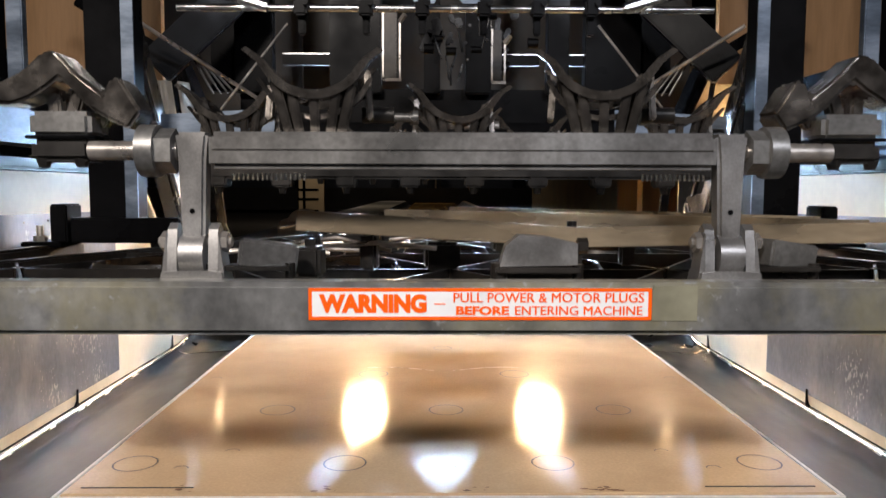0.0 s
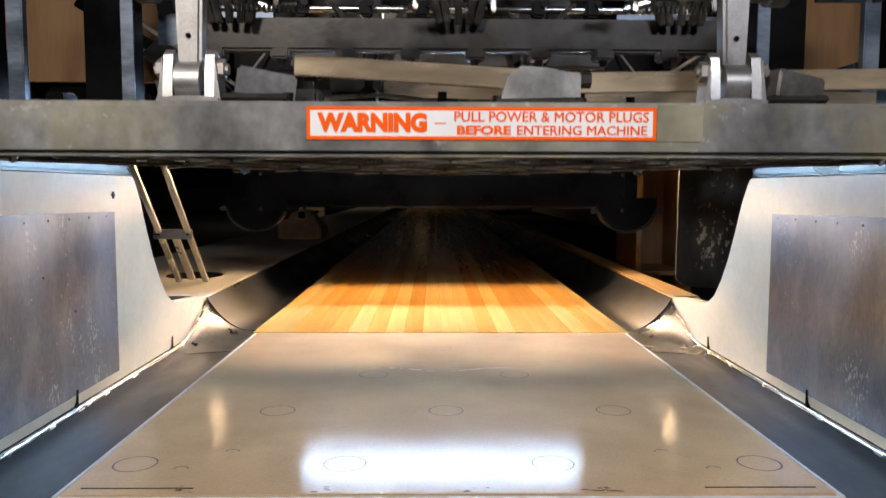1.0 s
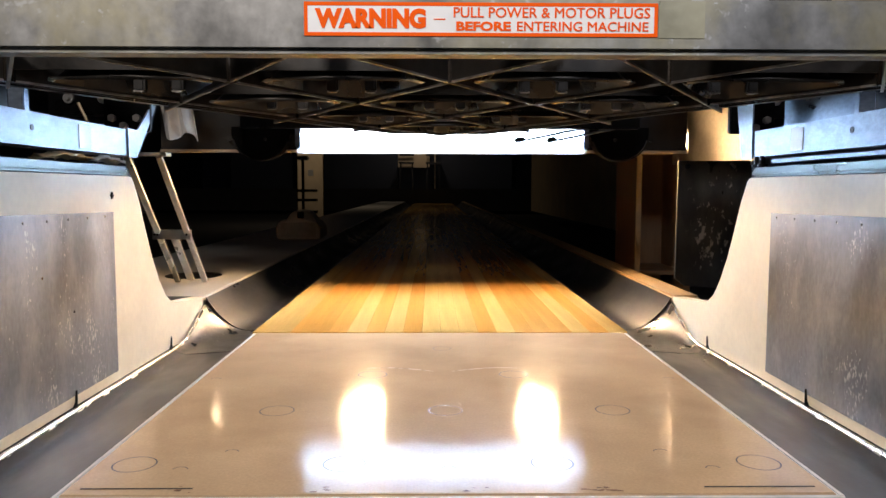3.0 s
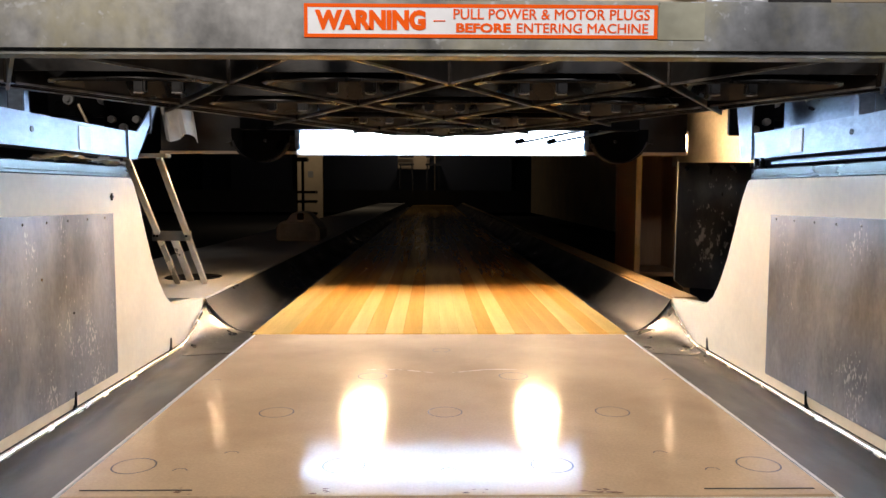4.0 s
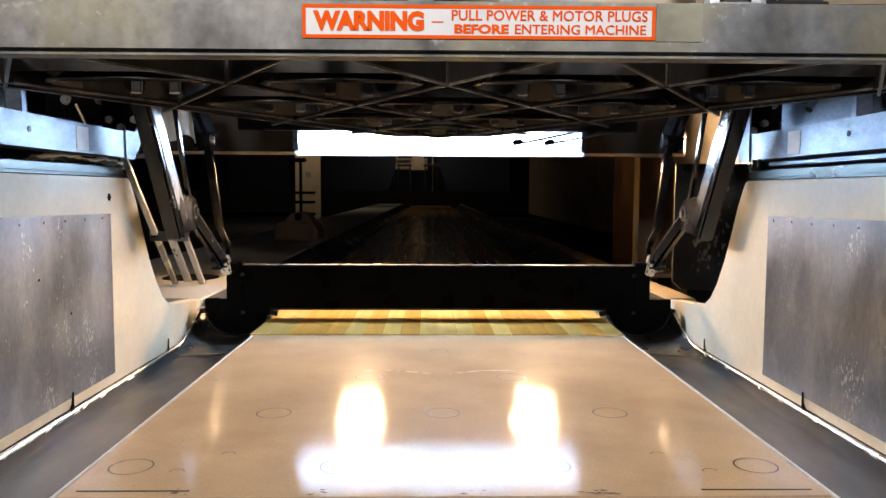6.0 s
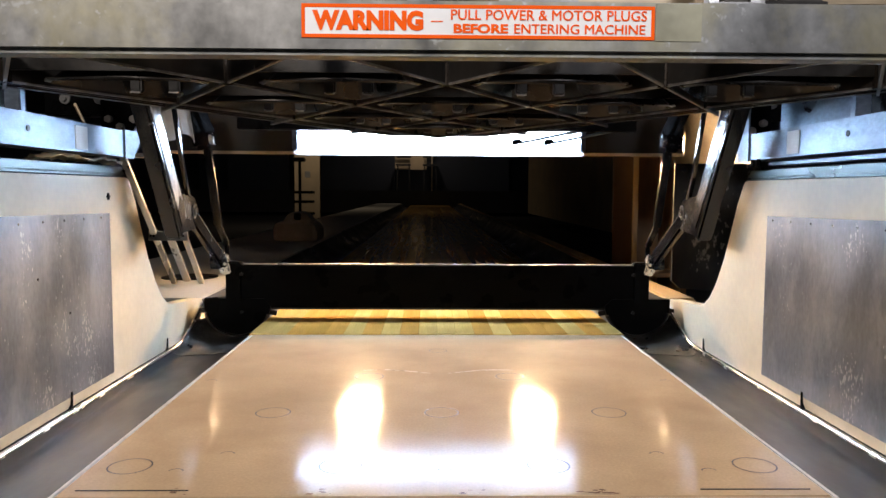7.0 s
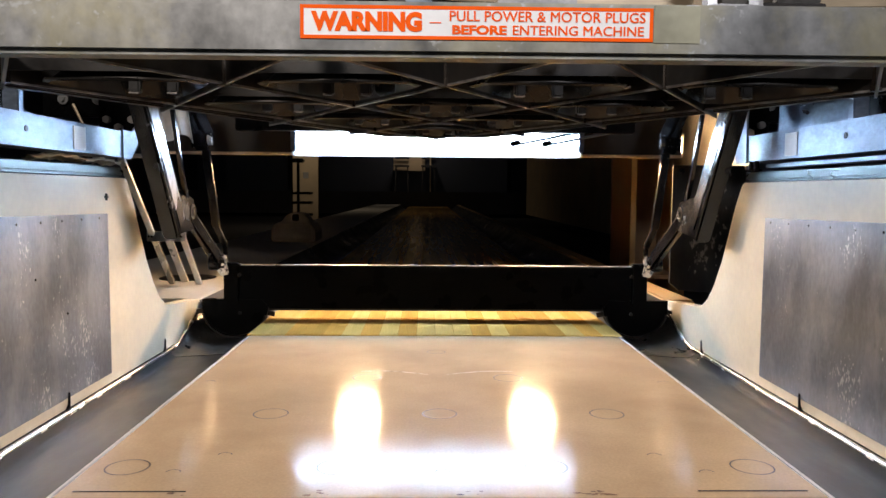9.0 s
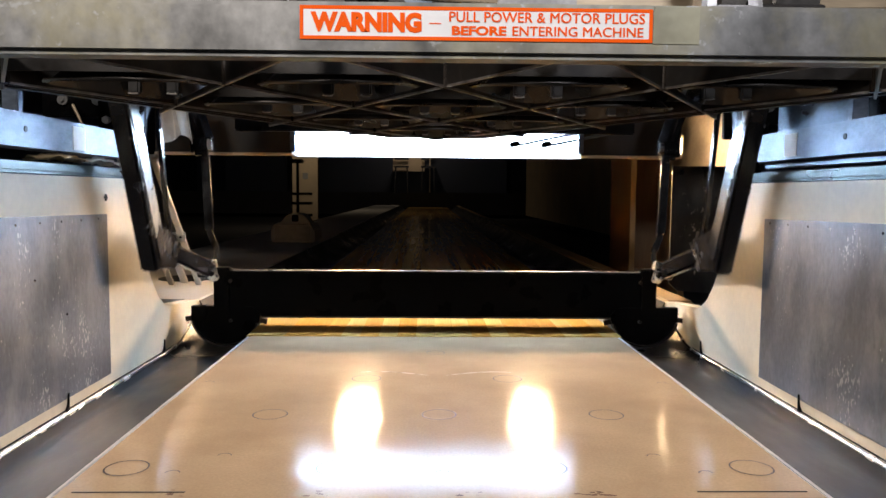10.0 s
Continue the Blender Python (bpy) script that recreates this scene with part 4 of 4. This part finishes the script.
# ---- machine frame over the pit ----
def build_frame():
    f = thing("machine_frame", "dark steel machine frame with posts, rods and links", "frame", kind="structure")
    for s in (-1, 1):
        bm = B()
        box(bm, (s * 0.86, 0.36, 0.95), (0.06, 0.05, 0.82), bev=0.003)
        part("post", bm, M_BLACK, f)
        bm = B()
        box(bm, (s * 0.80, 0.365, 0.95), (0.03, 0.02, 0.82), bev=0.002)
        part("post_plate", bm, M_GALV, f)
        for z in (0.64, 0.70):
            bm = B()
            cyl(bm, (s * 0.86, 0.33, z), (s * 0.86, 0.342, z), 0.012, 6)
            part("bolt", bm, M_EDGE, f)
        bm = B()
        box(bm, (s * 1.10, 1.25, 1.05), (0.52, 0.03, 0.66))
        part("side_board", bm, M_WOOD, f, "brown wooden side board")
        bm = B()
        bar(bm, (s * 0.93, 1.0, 0.62), (s * 0.80, 1.0, 1.1), 0.02, 0.05, 0.003)
        bar(bm, (s * 0.98, 1.0, 0.90), (s * 0.78, 1.0, 0.78), 0.02, 0.03, 0.003)
        part("scissor_link", bm, M_BLACK, f)
        bm = B()
        box(bm, (s * 0.83, 0.95, 0.60), (0.12, 0.02, 0.10), bev=0.003)
        part("bearing_plate", bm, M_BLACK, f)
        for bx, bz in ((0.80, 0.585), (0.865, 0.585), (0.835, 0.565)):
            bm = B()
            cyl(bm, (s * bx, 0.925, bz), (s * bx, 0.942, bz), 0.010, 6)
            part("bolt", bm, M_EDGE, f)
        bm = B()
        bar(bm, (s * 0.72, 0.85, 0.70), (s * 0.42, 0.95, 1.02), 0.05, 0.09, 0.004)
        part("brace", bm, M_BLACK, f)
        bm = B()
        rod(bm, [(s * 0.70, 0.7, 0.78), (s * 0.46, 0.9, 0.62)], 0.005)
        rod(bm, [(s * 0.52, 0.7, 0.58), (s * 0.38, 0.8, 0.80)], 0.003)
        part("stay_rod", bm, M_EDGE, f)
        bm = B()
        rod(bm, [(s * 0.62, 0.35, 0.82), (s * 0.33, 0.35, 0.735)], 0.011)
        part("lift_rod", bm, M_CHROME, f)
        for j in range(4):
            bm = B()
            rod(bm, [(s * (0.70 - 0.02 * j), 1.0, 0.80 - 0.02 * j), (s * (0.62 - 0.02 * j), 1.0, 0.655)], 0.003, 8)
            part("spring_rod", bm, M_CAST, f)
        bm = B()
        box(bm, (s * 0.60, 1.15, 0.80), (0.13, 0.03, 0.24), bev=0.003)
        part("side_plate", bm, M_BLACK, f)
        bm = B()
        box(bm, (s * 0.93, 0.98, 0.632), (0.24, 0.02, 0.075), bev=0.004)
        part("bearing_bar", bm, M_BLACK, f)
        for x, z in ((0.90, 0.640), (0.99, 0.640)):
            bm = B()
            cyl(bm, (s * x, 0.966, z), (s * x, 0.958, z), 0.014, 12)
            cyl(bm, (s * x, 0.958, z), (s * x, 0.950, z), 0.007, 6)
            part("bearing_cap", bm, M_CAST, f)
        bm = B()
        rod(bm, [(s * 0.955, 0.94, 0.625), (s * 0.925, 0.94, 0.560)], 0.004, 8)
        part("link_rod", bm, M_LEVER, f)
        bm = B()
        box(bm, (s * 1.04, 0.55, 0.62), (0.30, 0.02, 0.14), bev=0.003)
        part("dark_guard", bm, M_BLACK, f)
    bm = B()
    cyl(bm, (-0.5, 0.36, 0.735), (0.5, 0.36, 0.735), 0.007, 12)
    part("cross_rod", bm, M_CHROME, f, "bright cross rod")
    for x in (-0.27, -0.15, -0.045, 0.07, 0.17, 0.27):
        bm = B()
        box(bm, (x, 0.36, 0.735), (0.025, 0.03, 0.03), bev=0.004)
        box(bm, (x, 0.37, 0.705), (0.014, 0.012, 0.035), bev=0.003)
        cyl(bm, (x + 0.010, 0.345, 0.742), (x + 0.010, 0.338, 0.742), 0.006, 8)
        part("rod_clamp", bm, M_BLACK, f)
    for x, w in [(-0.529, 0.106), (-0.244, 0.144), (-0.028, 0.046), (0.103, 0.072), (0.328, 0.061), (0.483, 0.158)]:
        bm = B()
        box(bm, (x, 1.1, 0.93), (w, 0.05, 0.52), bev=0.003)
        part("upright", bm, M_BLACK, f)
    bm = B()
    box(bm, (0.0, 1.14, 0.631), (1.16, 0.03, 0.11), bev=0.003)
    part("cross_beam", bm, M_BLACK, f)
    for x0, x1 in ((-0.451, -0.316), (0.139, 0.276), (0.35, 0.415)):
        bm = B()
        box(bm, ((x0 + x1) / 2, 1.10, 0.764), (x1 - x0, 0.016, 0.030), bev=0.002)
        bar_ = part("tie_bar", bm, M_BLACK, f)
        bm = B()
        box(bm, ((x0 + x1) / 2, 1.098, 0.78), (x1 - x0, 0.012, 0.003), bev=0.001)
        part("tie_edge", bm, M_CHROME, bar_, "bright upper edge")
    # hanging trip frames with bright rims
    for x0, x1, z0, z1 in ((-0.135, -0.104, 0.64, 0.795), (0.105, 0.127, 0.635, 0.75)):
        bm = B()
        box(bm, ((x0 + x1) / 2, 0.62, (z0 + z1) / 2), (x1 - x0, 0.012, z1 - z0), bev=0.002)
        h = part("hanger", bm, M_DARK, f)
        bm = B()
        bar(bm, (x0, 0.610, z0), (x0, 0.610, z1), 0.004, 0.004)
        bar(bm, (x0, 0.610, z0), (x1 + 0.009, 0.610, z0), 0.004, 0.006)
        bar(bm, (x1 + 0.006, 0.610, z0), (x1 + 0.006, 0.610, z1 - 0.03), 0.004, 0.005)
        bar(bm, (x1 + 0.006, 0.610, z1 - 0.03), (x1 + 0.018, 0.600, z1 - 0.016), 0.008, 0.008)
        part("hanger_rim", bm, M_EDGE, h, "bright bent rim")
    rng = random.Random(33)
    for j in range(40):
        x, z = (rng.gauss(0.013, 0.045) if j % 3 else rng.gauss(0.13, 0.030)), rng.uniform(0.674, 0.81)
        bm = B()
        kind = j % 4
        if kind == 0:
            cyl(bm, (x - 0.012, 0.66, z), (x + 0.012, 0.66, z), rng.uniform(0.006, 0.012), 10)
        elif kind == 1:
            box(bm, (x, 0.67, z), (rng.uniform(0.01, 0.022), 0.02, rng.uniform(0.02, 0.05)), Matrix.Rotation(rng.uniform(-0.5, 0.5), 3, "Y"), 0.003)
        elif kind == 2:
            rod(bm, [(x, 0.65, z), (x + rng.uniform(-0.02, 0.02), 0.65, z - rng.uniform(0.03, 0.07))], 0.0022, 8)
        else:
            cyl(bm, (x, 0.655, z), (x, 0.648, z), 0.004, 6)
        part("trip_part", bm, (M_BLACK, M_GLOSS, M_CHROME, M_GLOSS)[kind], f)
    for x in (-0.045, 0.043):
        bm = B()
        slab(bm, [(x - 0.035, 0.775), (x + 0.035, 0.775), (x + 0.022, 0.748), (x - 0.012, 0.748)], "y", 0.372, 0.376)
        part("blue_tab", bm, M_GALV, f, "bluish steel tab")
    for x0 in (0.262, 0.362):
        bm = B()
        rod(bm, [(x0, 1.30, 0.553), (x0 + 0.19, 1.30, 0.592)], 0.0045, 8)
        part("trip_wire", bm, M_GALV, f)
        bm = B()
        box(bm, (x0 - 0.012, 1.30, 0.556), (0.034, 0.02, 0.018), Matrix.Rotation(-0.2, 3, "Y"), 0.004)
        part("wire_clamp", bm, M_BLACK, f)
    return f


def build_dust_cloth():
    bm = B()
    rows = []
    for j in range(9):
        v = j / 8
        rows.append([(-0.80 + 0.075 * u + 0.03 * v, 1.06 + 0.01 * math.sin(14 * u + 2 * v) + 0.05 * u, 0.70 - 0.14 * v - 0.02 * math.sin(5 * u + v) * v - 0.03 * u * v) for u in [i / 12 for i in range(13)]])
    thick(sheet(bm, rows), 0.002)
    return single("dust_cloth", bm, M_CLOTH, "crumpled grey cloth hanging beside the side channel", "cloth")


# ---- hall ----
def build_stand():
    s = thing("ladder_frame", "slanted aluminium rails with a cross plate beside the gutter", "frame")
    a, b = Vector((-0.87, 1.72, 0.056)), Vector((-0.87, 1.28, 0.50))
    for dx in (0.0, -0.10):
        bm = B()
        bar(bm, a + Vector((dx, 0, 0)), b + Vector((dx, 0, 0)), 0.020, 0.014, 0.002)
        part("rail", bm, M_ALU, s)
    c = a.lerp(b, 0.42)
    bm = B()
    bar(bm, c + Vector((-0.118, -0.01, 0)), c + Vector((0.016, -0.01, 0)), 0.006, 0.034, 0.001)
    plate = part("cross_plate", bm, M_ALU, s)
    for dx in (-0.11, -0.10, 0.0):
        bm = B()
        cyl(bm, c + Vector((dx, -0.016, 0)), c + Vector((dx, -0.012, 0)), 0.004, 6)
        part("rivet", bm, M_BLACK, plate)
    bm = B()
    bar(bm, a.lerp(b, 0.02) + Vector((-0.05, 0, 0)), c + Vector((-0.05, 0, 0)), 0.026, 0.010, 0.001)
    part("middle_slat", bm, M_ALU, s)
    bm = B()
    box(bm, b + Vector((-0.05, 0, 0.006)), (0.16, 0.05, 0.012), bev=0.002)
    part("top_tray", bm, M_PALE, s)
    return s


def build_hall():
    bm = B()
    box(bm, (0, 10, -0.35), (16, 30, 0.1))
    tagged(part("floor", bm, M_FLOOR), "dark hall floor under the lanes", "floor", kind="structure")
    bm = B()
    box(bm, (0, 10, 3.25), (16, 30, 0.1))
    tagged(part("ceiling", bm, M_HALL), "dark hall ceiling", "ceiling", kind="structure")
    for name, c, s in (("wall_west", (-7.95, 10, 1.45), (0.1, 30, 3.5)), ("wall_east", (7.95, 10, 1.45), (0.1, 30, 3.5)),
                       ("wall_north", (0, 24.95, 1.45), (15.8, 0.1, 3.5)), ("wall_south", (0, -4.95, 1.45), (15.8, 0.1, 3.5))):
        bm = B()
        box(bm, c, s)
        tagged(part(name, bm, M_HALL), "dark painted hall wall", "wall", kind="structure")
    # ledges beside the lane
    bm = B()
    box(bm, (-1.10, 10.35, 0.03), (0.67, 17.97, 0.04), bev=0.004)
    l = tagged(part("ledge_west", bm, M_PALE), "pale ball return capping beside the gutter", "ledge", kind="structure")
    bm = B()
    cyl(bm, (-0.985, 1.95, 0.0505), (-0.985, 1.95, 0.053), 0.11, 28)
    part("ball_opening", bm, M_BLACK, l)
    bm = B()
    box(bm, (0.812, 10.35, 0.03), (0.094, 17.97, 0.045), bev=0.008)
    tagged(part("ledge_east", bm, M_CAP), "tan wooden division capping beside the gutter", "ledge", kind="structure")


def build_cabinet():
    c = thing("cabinet", "open varnished wooden cabinet end beside the lane", "cabinet")
    bm = B()
    box(bm, (0.985, 2.80, 0.15), (0.022, 0.40, 0.90), bev=0.002)
    part("side_panel", bm, M_WOOD, c)
    bm = B()
    box(bm, (0.985, 2.594, 0.15), (0.026, 0.012, 0.90), bev=0.002)
    part("edge_band", bm, M_CAP, c, "pale edge band")
    bm = B()
    box(bm, (1.12, 2.99, 0.15), (0.25, 0.02, 0.90))
    part("back_panel", bm, M_WOOD, c)
    bm = B()
    box(bm, (1.12, 2.80, -0.01), (0.25, 0.40, 0.02), bev=0.002)
    part("bottom_shelf", bm, M_WOOD, c)
    bm = B()
    box(bm, (1.10, 2.60, 0.585), (0.28, 0.02, 0.03), bev=0.002)
    part("top_rail", bm, M_CAP, c)
    bm = B()
    box(bm, (1.235, 2.80, 0.15), (0.03, 0.40, 0.90))
    part("side_panel", bm, M_WOOD, c)
    return c


def build_flap():
    f = thing("rubber_flap", "scuffed black rubber panel bolted behind the kickback", "panel")
    bm = B()
    slab(bm, [(0.802, 0.497), (0.800, 0.10), (0.83, 0.075), (1.04, 0.06), (1.05, 0.497)], "y", 1.45, 1.46)
    part("sheet", bm, M_SCUFF, f)
    for x in (0.83, 0.985):
        bm = B()
        cyl(bm, (x, 1.444, 0.478), (x, 1.45, 0.478), 0.010, 6)
        part("bolt", bm, M_CHROME, f)
    return f


def build_console():
    c = thing("ball_return", "small grey ball return hood on the capping", "ball return")
    bm = slab(B(), [(-1.10, 0.05), (-1.10, 0.15), (-1.07, 0.185), (-0.84, 0.185), (-0.80, 0.13), (-0.80, 0.05)], "y", 4.12, 4.48)
    bmesh.ops.bevel(bm, geom=bm.edges[:], offset=0.010, segments=2, affect="EDGES")
    part("body", bm, M_PALE, c)
    bm = slab(B(), [(-1.04, 0.18), (-1.00, 0.235), (-0.965, 0.25), (-0.90, 0.25), (-0.87, 0.235), (-0.83, 0.18)], "y", 4.14, 4.34)
    bmesh.ops.bevel(bm, geom=bm.edges[:], offset=0.008, segments=2, affect="EDGES")
    part("hood", bm, M_PALE, c)
    bm = B()
    box(bm, (-0.935, 4.137, 0.218), (0.046, 0.010, 0.046), bev=0.004)
    part("screen", bm, M_BLACK, c)
    bm = B()
    box(bm, (-0.95, 4.117, 0.115), (0.24, 0.006, 0.10), bev=0.002)
    part("front_panel", bm, M_CLOTH, c)
    return c


def build_chair(x, y, z):
    c = thing("stool", "dark high stool in the dim concourse", "stool", "concourse stools", at=(x, y, z))
    for sx in (-1, 1):
        for sy in (-1, 1):
            bm = B()
            bar(bm, (sx * 0.18, sy * 0.18, 0), (sx * 0.16, sy * 0.16, 0.7), 0.03, 0.03)
            part("leg", bm, M_DARK, c)
    bm = B()
    box(bm, (0, 0, 0.72), (0.42, 0.42, 0.05), bev=0.01)
    part("seat", bm, M_DARK, c)
    for z2 in (0.95, 1.1):
        bm = B()
        box(bm, (0, 0.19, z2), (0.40, 0.03, 0.06), bev=0.005)
        part("back_slat", bm, M_DARK, c)
    return c


def build_concourse():
    bm = B()
    box(bm, (0, 22.2, 0.1), (15.8, 5.4, 0.6))
    tagged(part("concourse", bm, M_FLOOR), "raised carpeted concourse behind the lanes", "floor", kind="structure")
    bm = B()
    box(bm, (-2.45, 14.0, 0.72), (0.50, 0.1, 2.04))
    tagged(part("wall_1", bm, M_TAN), "tan painted wall lit beside the far lanes", "wall", kind="structure")
    rack = thing("ball_rack", "dark rack standing before the lit tan wall", "rack", at=(-2.5, 13.4, -0.3))
    bm = B()
    box(bm, (0, 0, 0.62), (0.05, 0.05, 1.24), bev=0.005)
    box(bm, (0, 0, 1.28), (0.22, 0.2, 0.08), bev=0.02)
    part("post", bm, M_BLACK, rack)
    for z in (0.25, 0.48, 0.66):
        bm = B()
        box(bm, (0.08, 0, z), (0.36, 0.3, 0.05), bev=0.01)
        part("shelf", bm, M_BLACK, rack)
    bm = B()
    box(bm, (0.15, -0.02, 1.0), (0.10, 0.02, 0.12), bev=0.003)
    part("notice", bm, M_PALE, rack)
    for x, w in ((-2.05, 2.1), (-4.9, 1.7), (1.1, 2.3)):
        bm = B()
        box(bm, (x, 20.6, 1.7), (w, 0.3, 2.6))
        tagged(part("partition", bm, M_HALL), "dark partition wall in the concourse", "wall", kind="structure")
    bm = B()
    box(bm, (-0.55, 20.5, 1.25), (0.9, 0.04, 0.5))
    tagged(part("counter_back", bm, M_TAN), "tan board behind the stools", "wall", kind="structure")
    # tan post stands in for a narrow gap with light behind it
    bm = B()
    box(bm, (0.05, 20.3, 0.9), (0.035, 0.03, 1.6))
    tagged(part("lit_gap_strip", bm, M_TAN), "tan strip standing for a thin lit gap in the concourse", "trim", kind="structure")
    # unseen weak lamp added to lift the ball return and dark hall
    area_lamp("hall_fill_light", look((-1.6, 7.5, 3.1), (-1.2, 5.0, 0.0)), 0.6, 0.6, 0.2, (0.9, 0.95, 1.0))
    bm = B()
    box(bm, (2.05, 10.75, 0.9), (0.1, 7.1, 1.9))
    tagged(part("side_panel_wall", bm, M_TAN), "dim grey panel on the side wall", "wall", kind="structure")
    for x in (-0.75, 0.0):
        build_chair(x, 20.2, 0.4)
    # unseen lamps added to brighten the tan wall and the stools' backboard
    area_lamp("concourse_fill_light", look((-2.45, 13.0, 2.4), (-2.45, 14.0, 0.6)), 0.3, 0.3, 5, (1.0, 0.82, 0.55))
    area_lamp("concourse_fill_light", look((-0.4, 19.4, 2.6), (-0.4, 20.5, 1.0)), 0.3, 0.3, 4, (1.0, 0.82, 0.6))


build_deck()
build_lane()
build_gutter(-1, "gutter_west")
build_gutter(1, "gutter_east")
build_kickback(-1, "kickback_west")
build_kickback(1, "kickback_east")
build_rail(-1, "rail_west")
build_rail(1, "rail_east")
build_mask()
build_tube_light()
build_spot_lamp(-0.335, 2.30, 0.634, 16, 0.160, 0.072)
build_spot_lamp(0.460, 2.30, 0.634, -18, 0.160, 0.072)
# hidden bulbs added for the outer deck spots and the sheet's warm glow
build_spot_lamp(-0.99, 2.23, 0.605, 8, 0.010, 0.035, M_SPOT_DIM, True)
build_spot_lamp(0.995, 2.00, 0.600, 0, 0.040, 0.060, M_SPOT_DIM, True)
bm = B()
slab(bm, [(1.10, 2.45), (1.26, 1.86), (1.264, 1.86), (1.104, 2.45)], "z", 0.515, 0.95)
single("reflector_sheet", bm, M_GOLD, "bright steel sheet lit warm beside the lane", "sheet", kind="structure")
bm = B()
box(bm, (0.852, 0.26, 0.60), (0.004, 1.08, 0.13))
single("side_sheet", bm, M_BLUE_LIT, "dark steel sheet, tinted for the blue light on it, behind the side channel", "sheet", kind="structure")
build_frame()
build_paper("packing_paper", 0.38, 0.62, M_CAP, "crumpled brown packing paper under the side channel")
build_paper("paper_rag", 0.60, 0.78, M_CLOTH, "crumpled grey paper rag under the side channel")
build_dust_cloth()
build_stand()
build_hall()
build_cabinet()
build_flap()
build_console()
build_concourse()
table = build_table()
sweep_root = thing("pin_sweep", "black steel pin sweep with rounded gutter shoes and arms", "sweep")
sweep = build_sweep(sweep_root)
arms = {k: build_sweep_arm(sweep_root, k) for k in (-1, 1)}
links = {k: build_sweep_link(sweep_root, k) for k in (-1, 1)}
rods = {k: build_sweep_rod(sweep_root, k) for k in (-1, 1)}


def motions():
    lift = ((0, -0.308), (0.1, -0.293), (0.2, -0.275), (0.3, -0.256), (0.4, -0.237), (0.5, -0.216), (0.6, -0.193), (0.7, -0.172), (0.8, -0.151), (0.9, -0.130),
            (1.0, -0.110), (1.1, -0.091), (1.2, -0.073), (1.3, -0.057), (1.4, -0.042), (1.5, -0.029), (1.6, -0.018), (1.7, -0.008), (1.8, -0.002), (1.95, 0), (10, 0))
    walk(table, [(t, pose(0, 0, 0.547 + z)) for t, z in lift])
    # the sweep bar's top edge: time, y, z
    path = ((0, 1.30, 0.167), (0.45, 1.30, 0.167), (0.5, 1.305, 0.175), (0.6, 1.36, 0.235), (0.7, 1.41, 0.30), (0.8, 1.455, 0.37), (0.9, 1.49, 0.43), (1.0, 1.515, 0.48),
            (1.1, 1.54, 0.53), (1.2, 1.565, 0.575), (1.3, 1.58, 0.61), (1.4, 1.59, 0.64), (1.5, 1.60, 0.665), (1.7, 1.615, 0.70), (1.9, 1.62, 0.725), (4.2, 1.62, 0.725), (4.3, 1.617, 0.715), (4.4, 1.61, 0.685),
            (4.5, 1.595, 0.645), (4.6, 1.58, 0.585), (4.7, 1.55, 0.52), (4.8, 1.515, 0.465), (4.9, 1.475, 0.39), (5.0, 1.43, 0.305), (5.1, 1.36, 0.215), (5.2, 1.303, 0.168), (5.3, 1.30, 0.167),
            (9.8, 1.30, 0.167), (9.9, 1.265, 0.165), (10, 1.195, 0.163))
    # the elbow knobs, keyed to the height of the bar
    heights = (0.160, 0.163, 0.165, 0.167, 0.215, 0.305, 0.59, 0.70)
    knob_y = (0.84, 0.90, 0.995, 1.045, 1.085, 1.148, 1.285, 1.32)
    knob_z = (0.22, 0.25, 0.305, 0.342, 0.375, 0.438, 0.625, 0.70)
    keep = {("a", k): [] for k in (-1, 1)} | {("l", k): [] for k in (-1, 1)} | {("r", k): [] for k in (-1, 1)}
    rows = []
    for t, y, z in path:
        rows.append((t, pose(0.006, y, z)))
        ky, kz = np.interp(z, heights, knob_y), np.interp(z, heights, knob_z)
        dy, dz = y + 0.01 - ky, z - 0.005 - kz
        slope = math.degrees(math.atan2(dz, dy))
        lean = 0 if t < 9.85 else (4 if t < 9.95 else 10)
        py, pz = np.interp(z, (0.163, 0.167, 0.305, 0.6), (1.29, 1.285, 1.37, 1.66)), np.interp(z, (0.163, 0.167, 0.305, 0.6), (0.55, 0.545, 0.565, 0.97))
        tip = math.degrees(math.atan2(-(py - y), pz - z))
        for k in (-1, 1):
            keep[("a", k)].append((t, pose(k * 0.700 + 0.006, ky, kz, -lean)))
            keep[("l", k)].append((t, pose(k * 0.694 + 0.006, ky, kz, slope)))
            keep[("r", k)].append((t, pose(k * 0.668 + 0.006, y + 0.01, z, tip)))
    walk(sweep, rows)
    for k in (-1, 1):
        walk(arms[k], keep[("a", k)])
        walk(links[k], keep[("l", k)])
        walk(rods[k], keep[("r", k)])


motions()
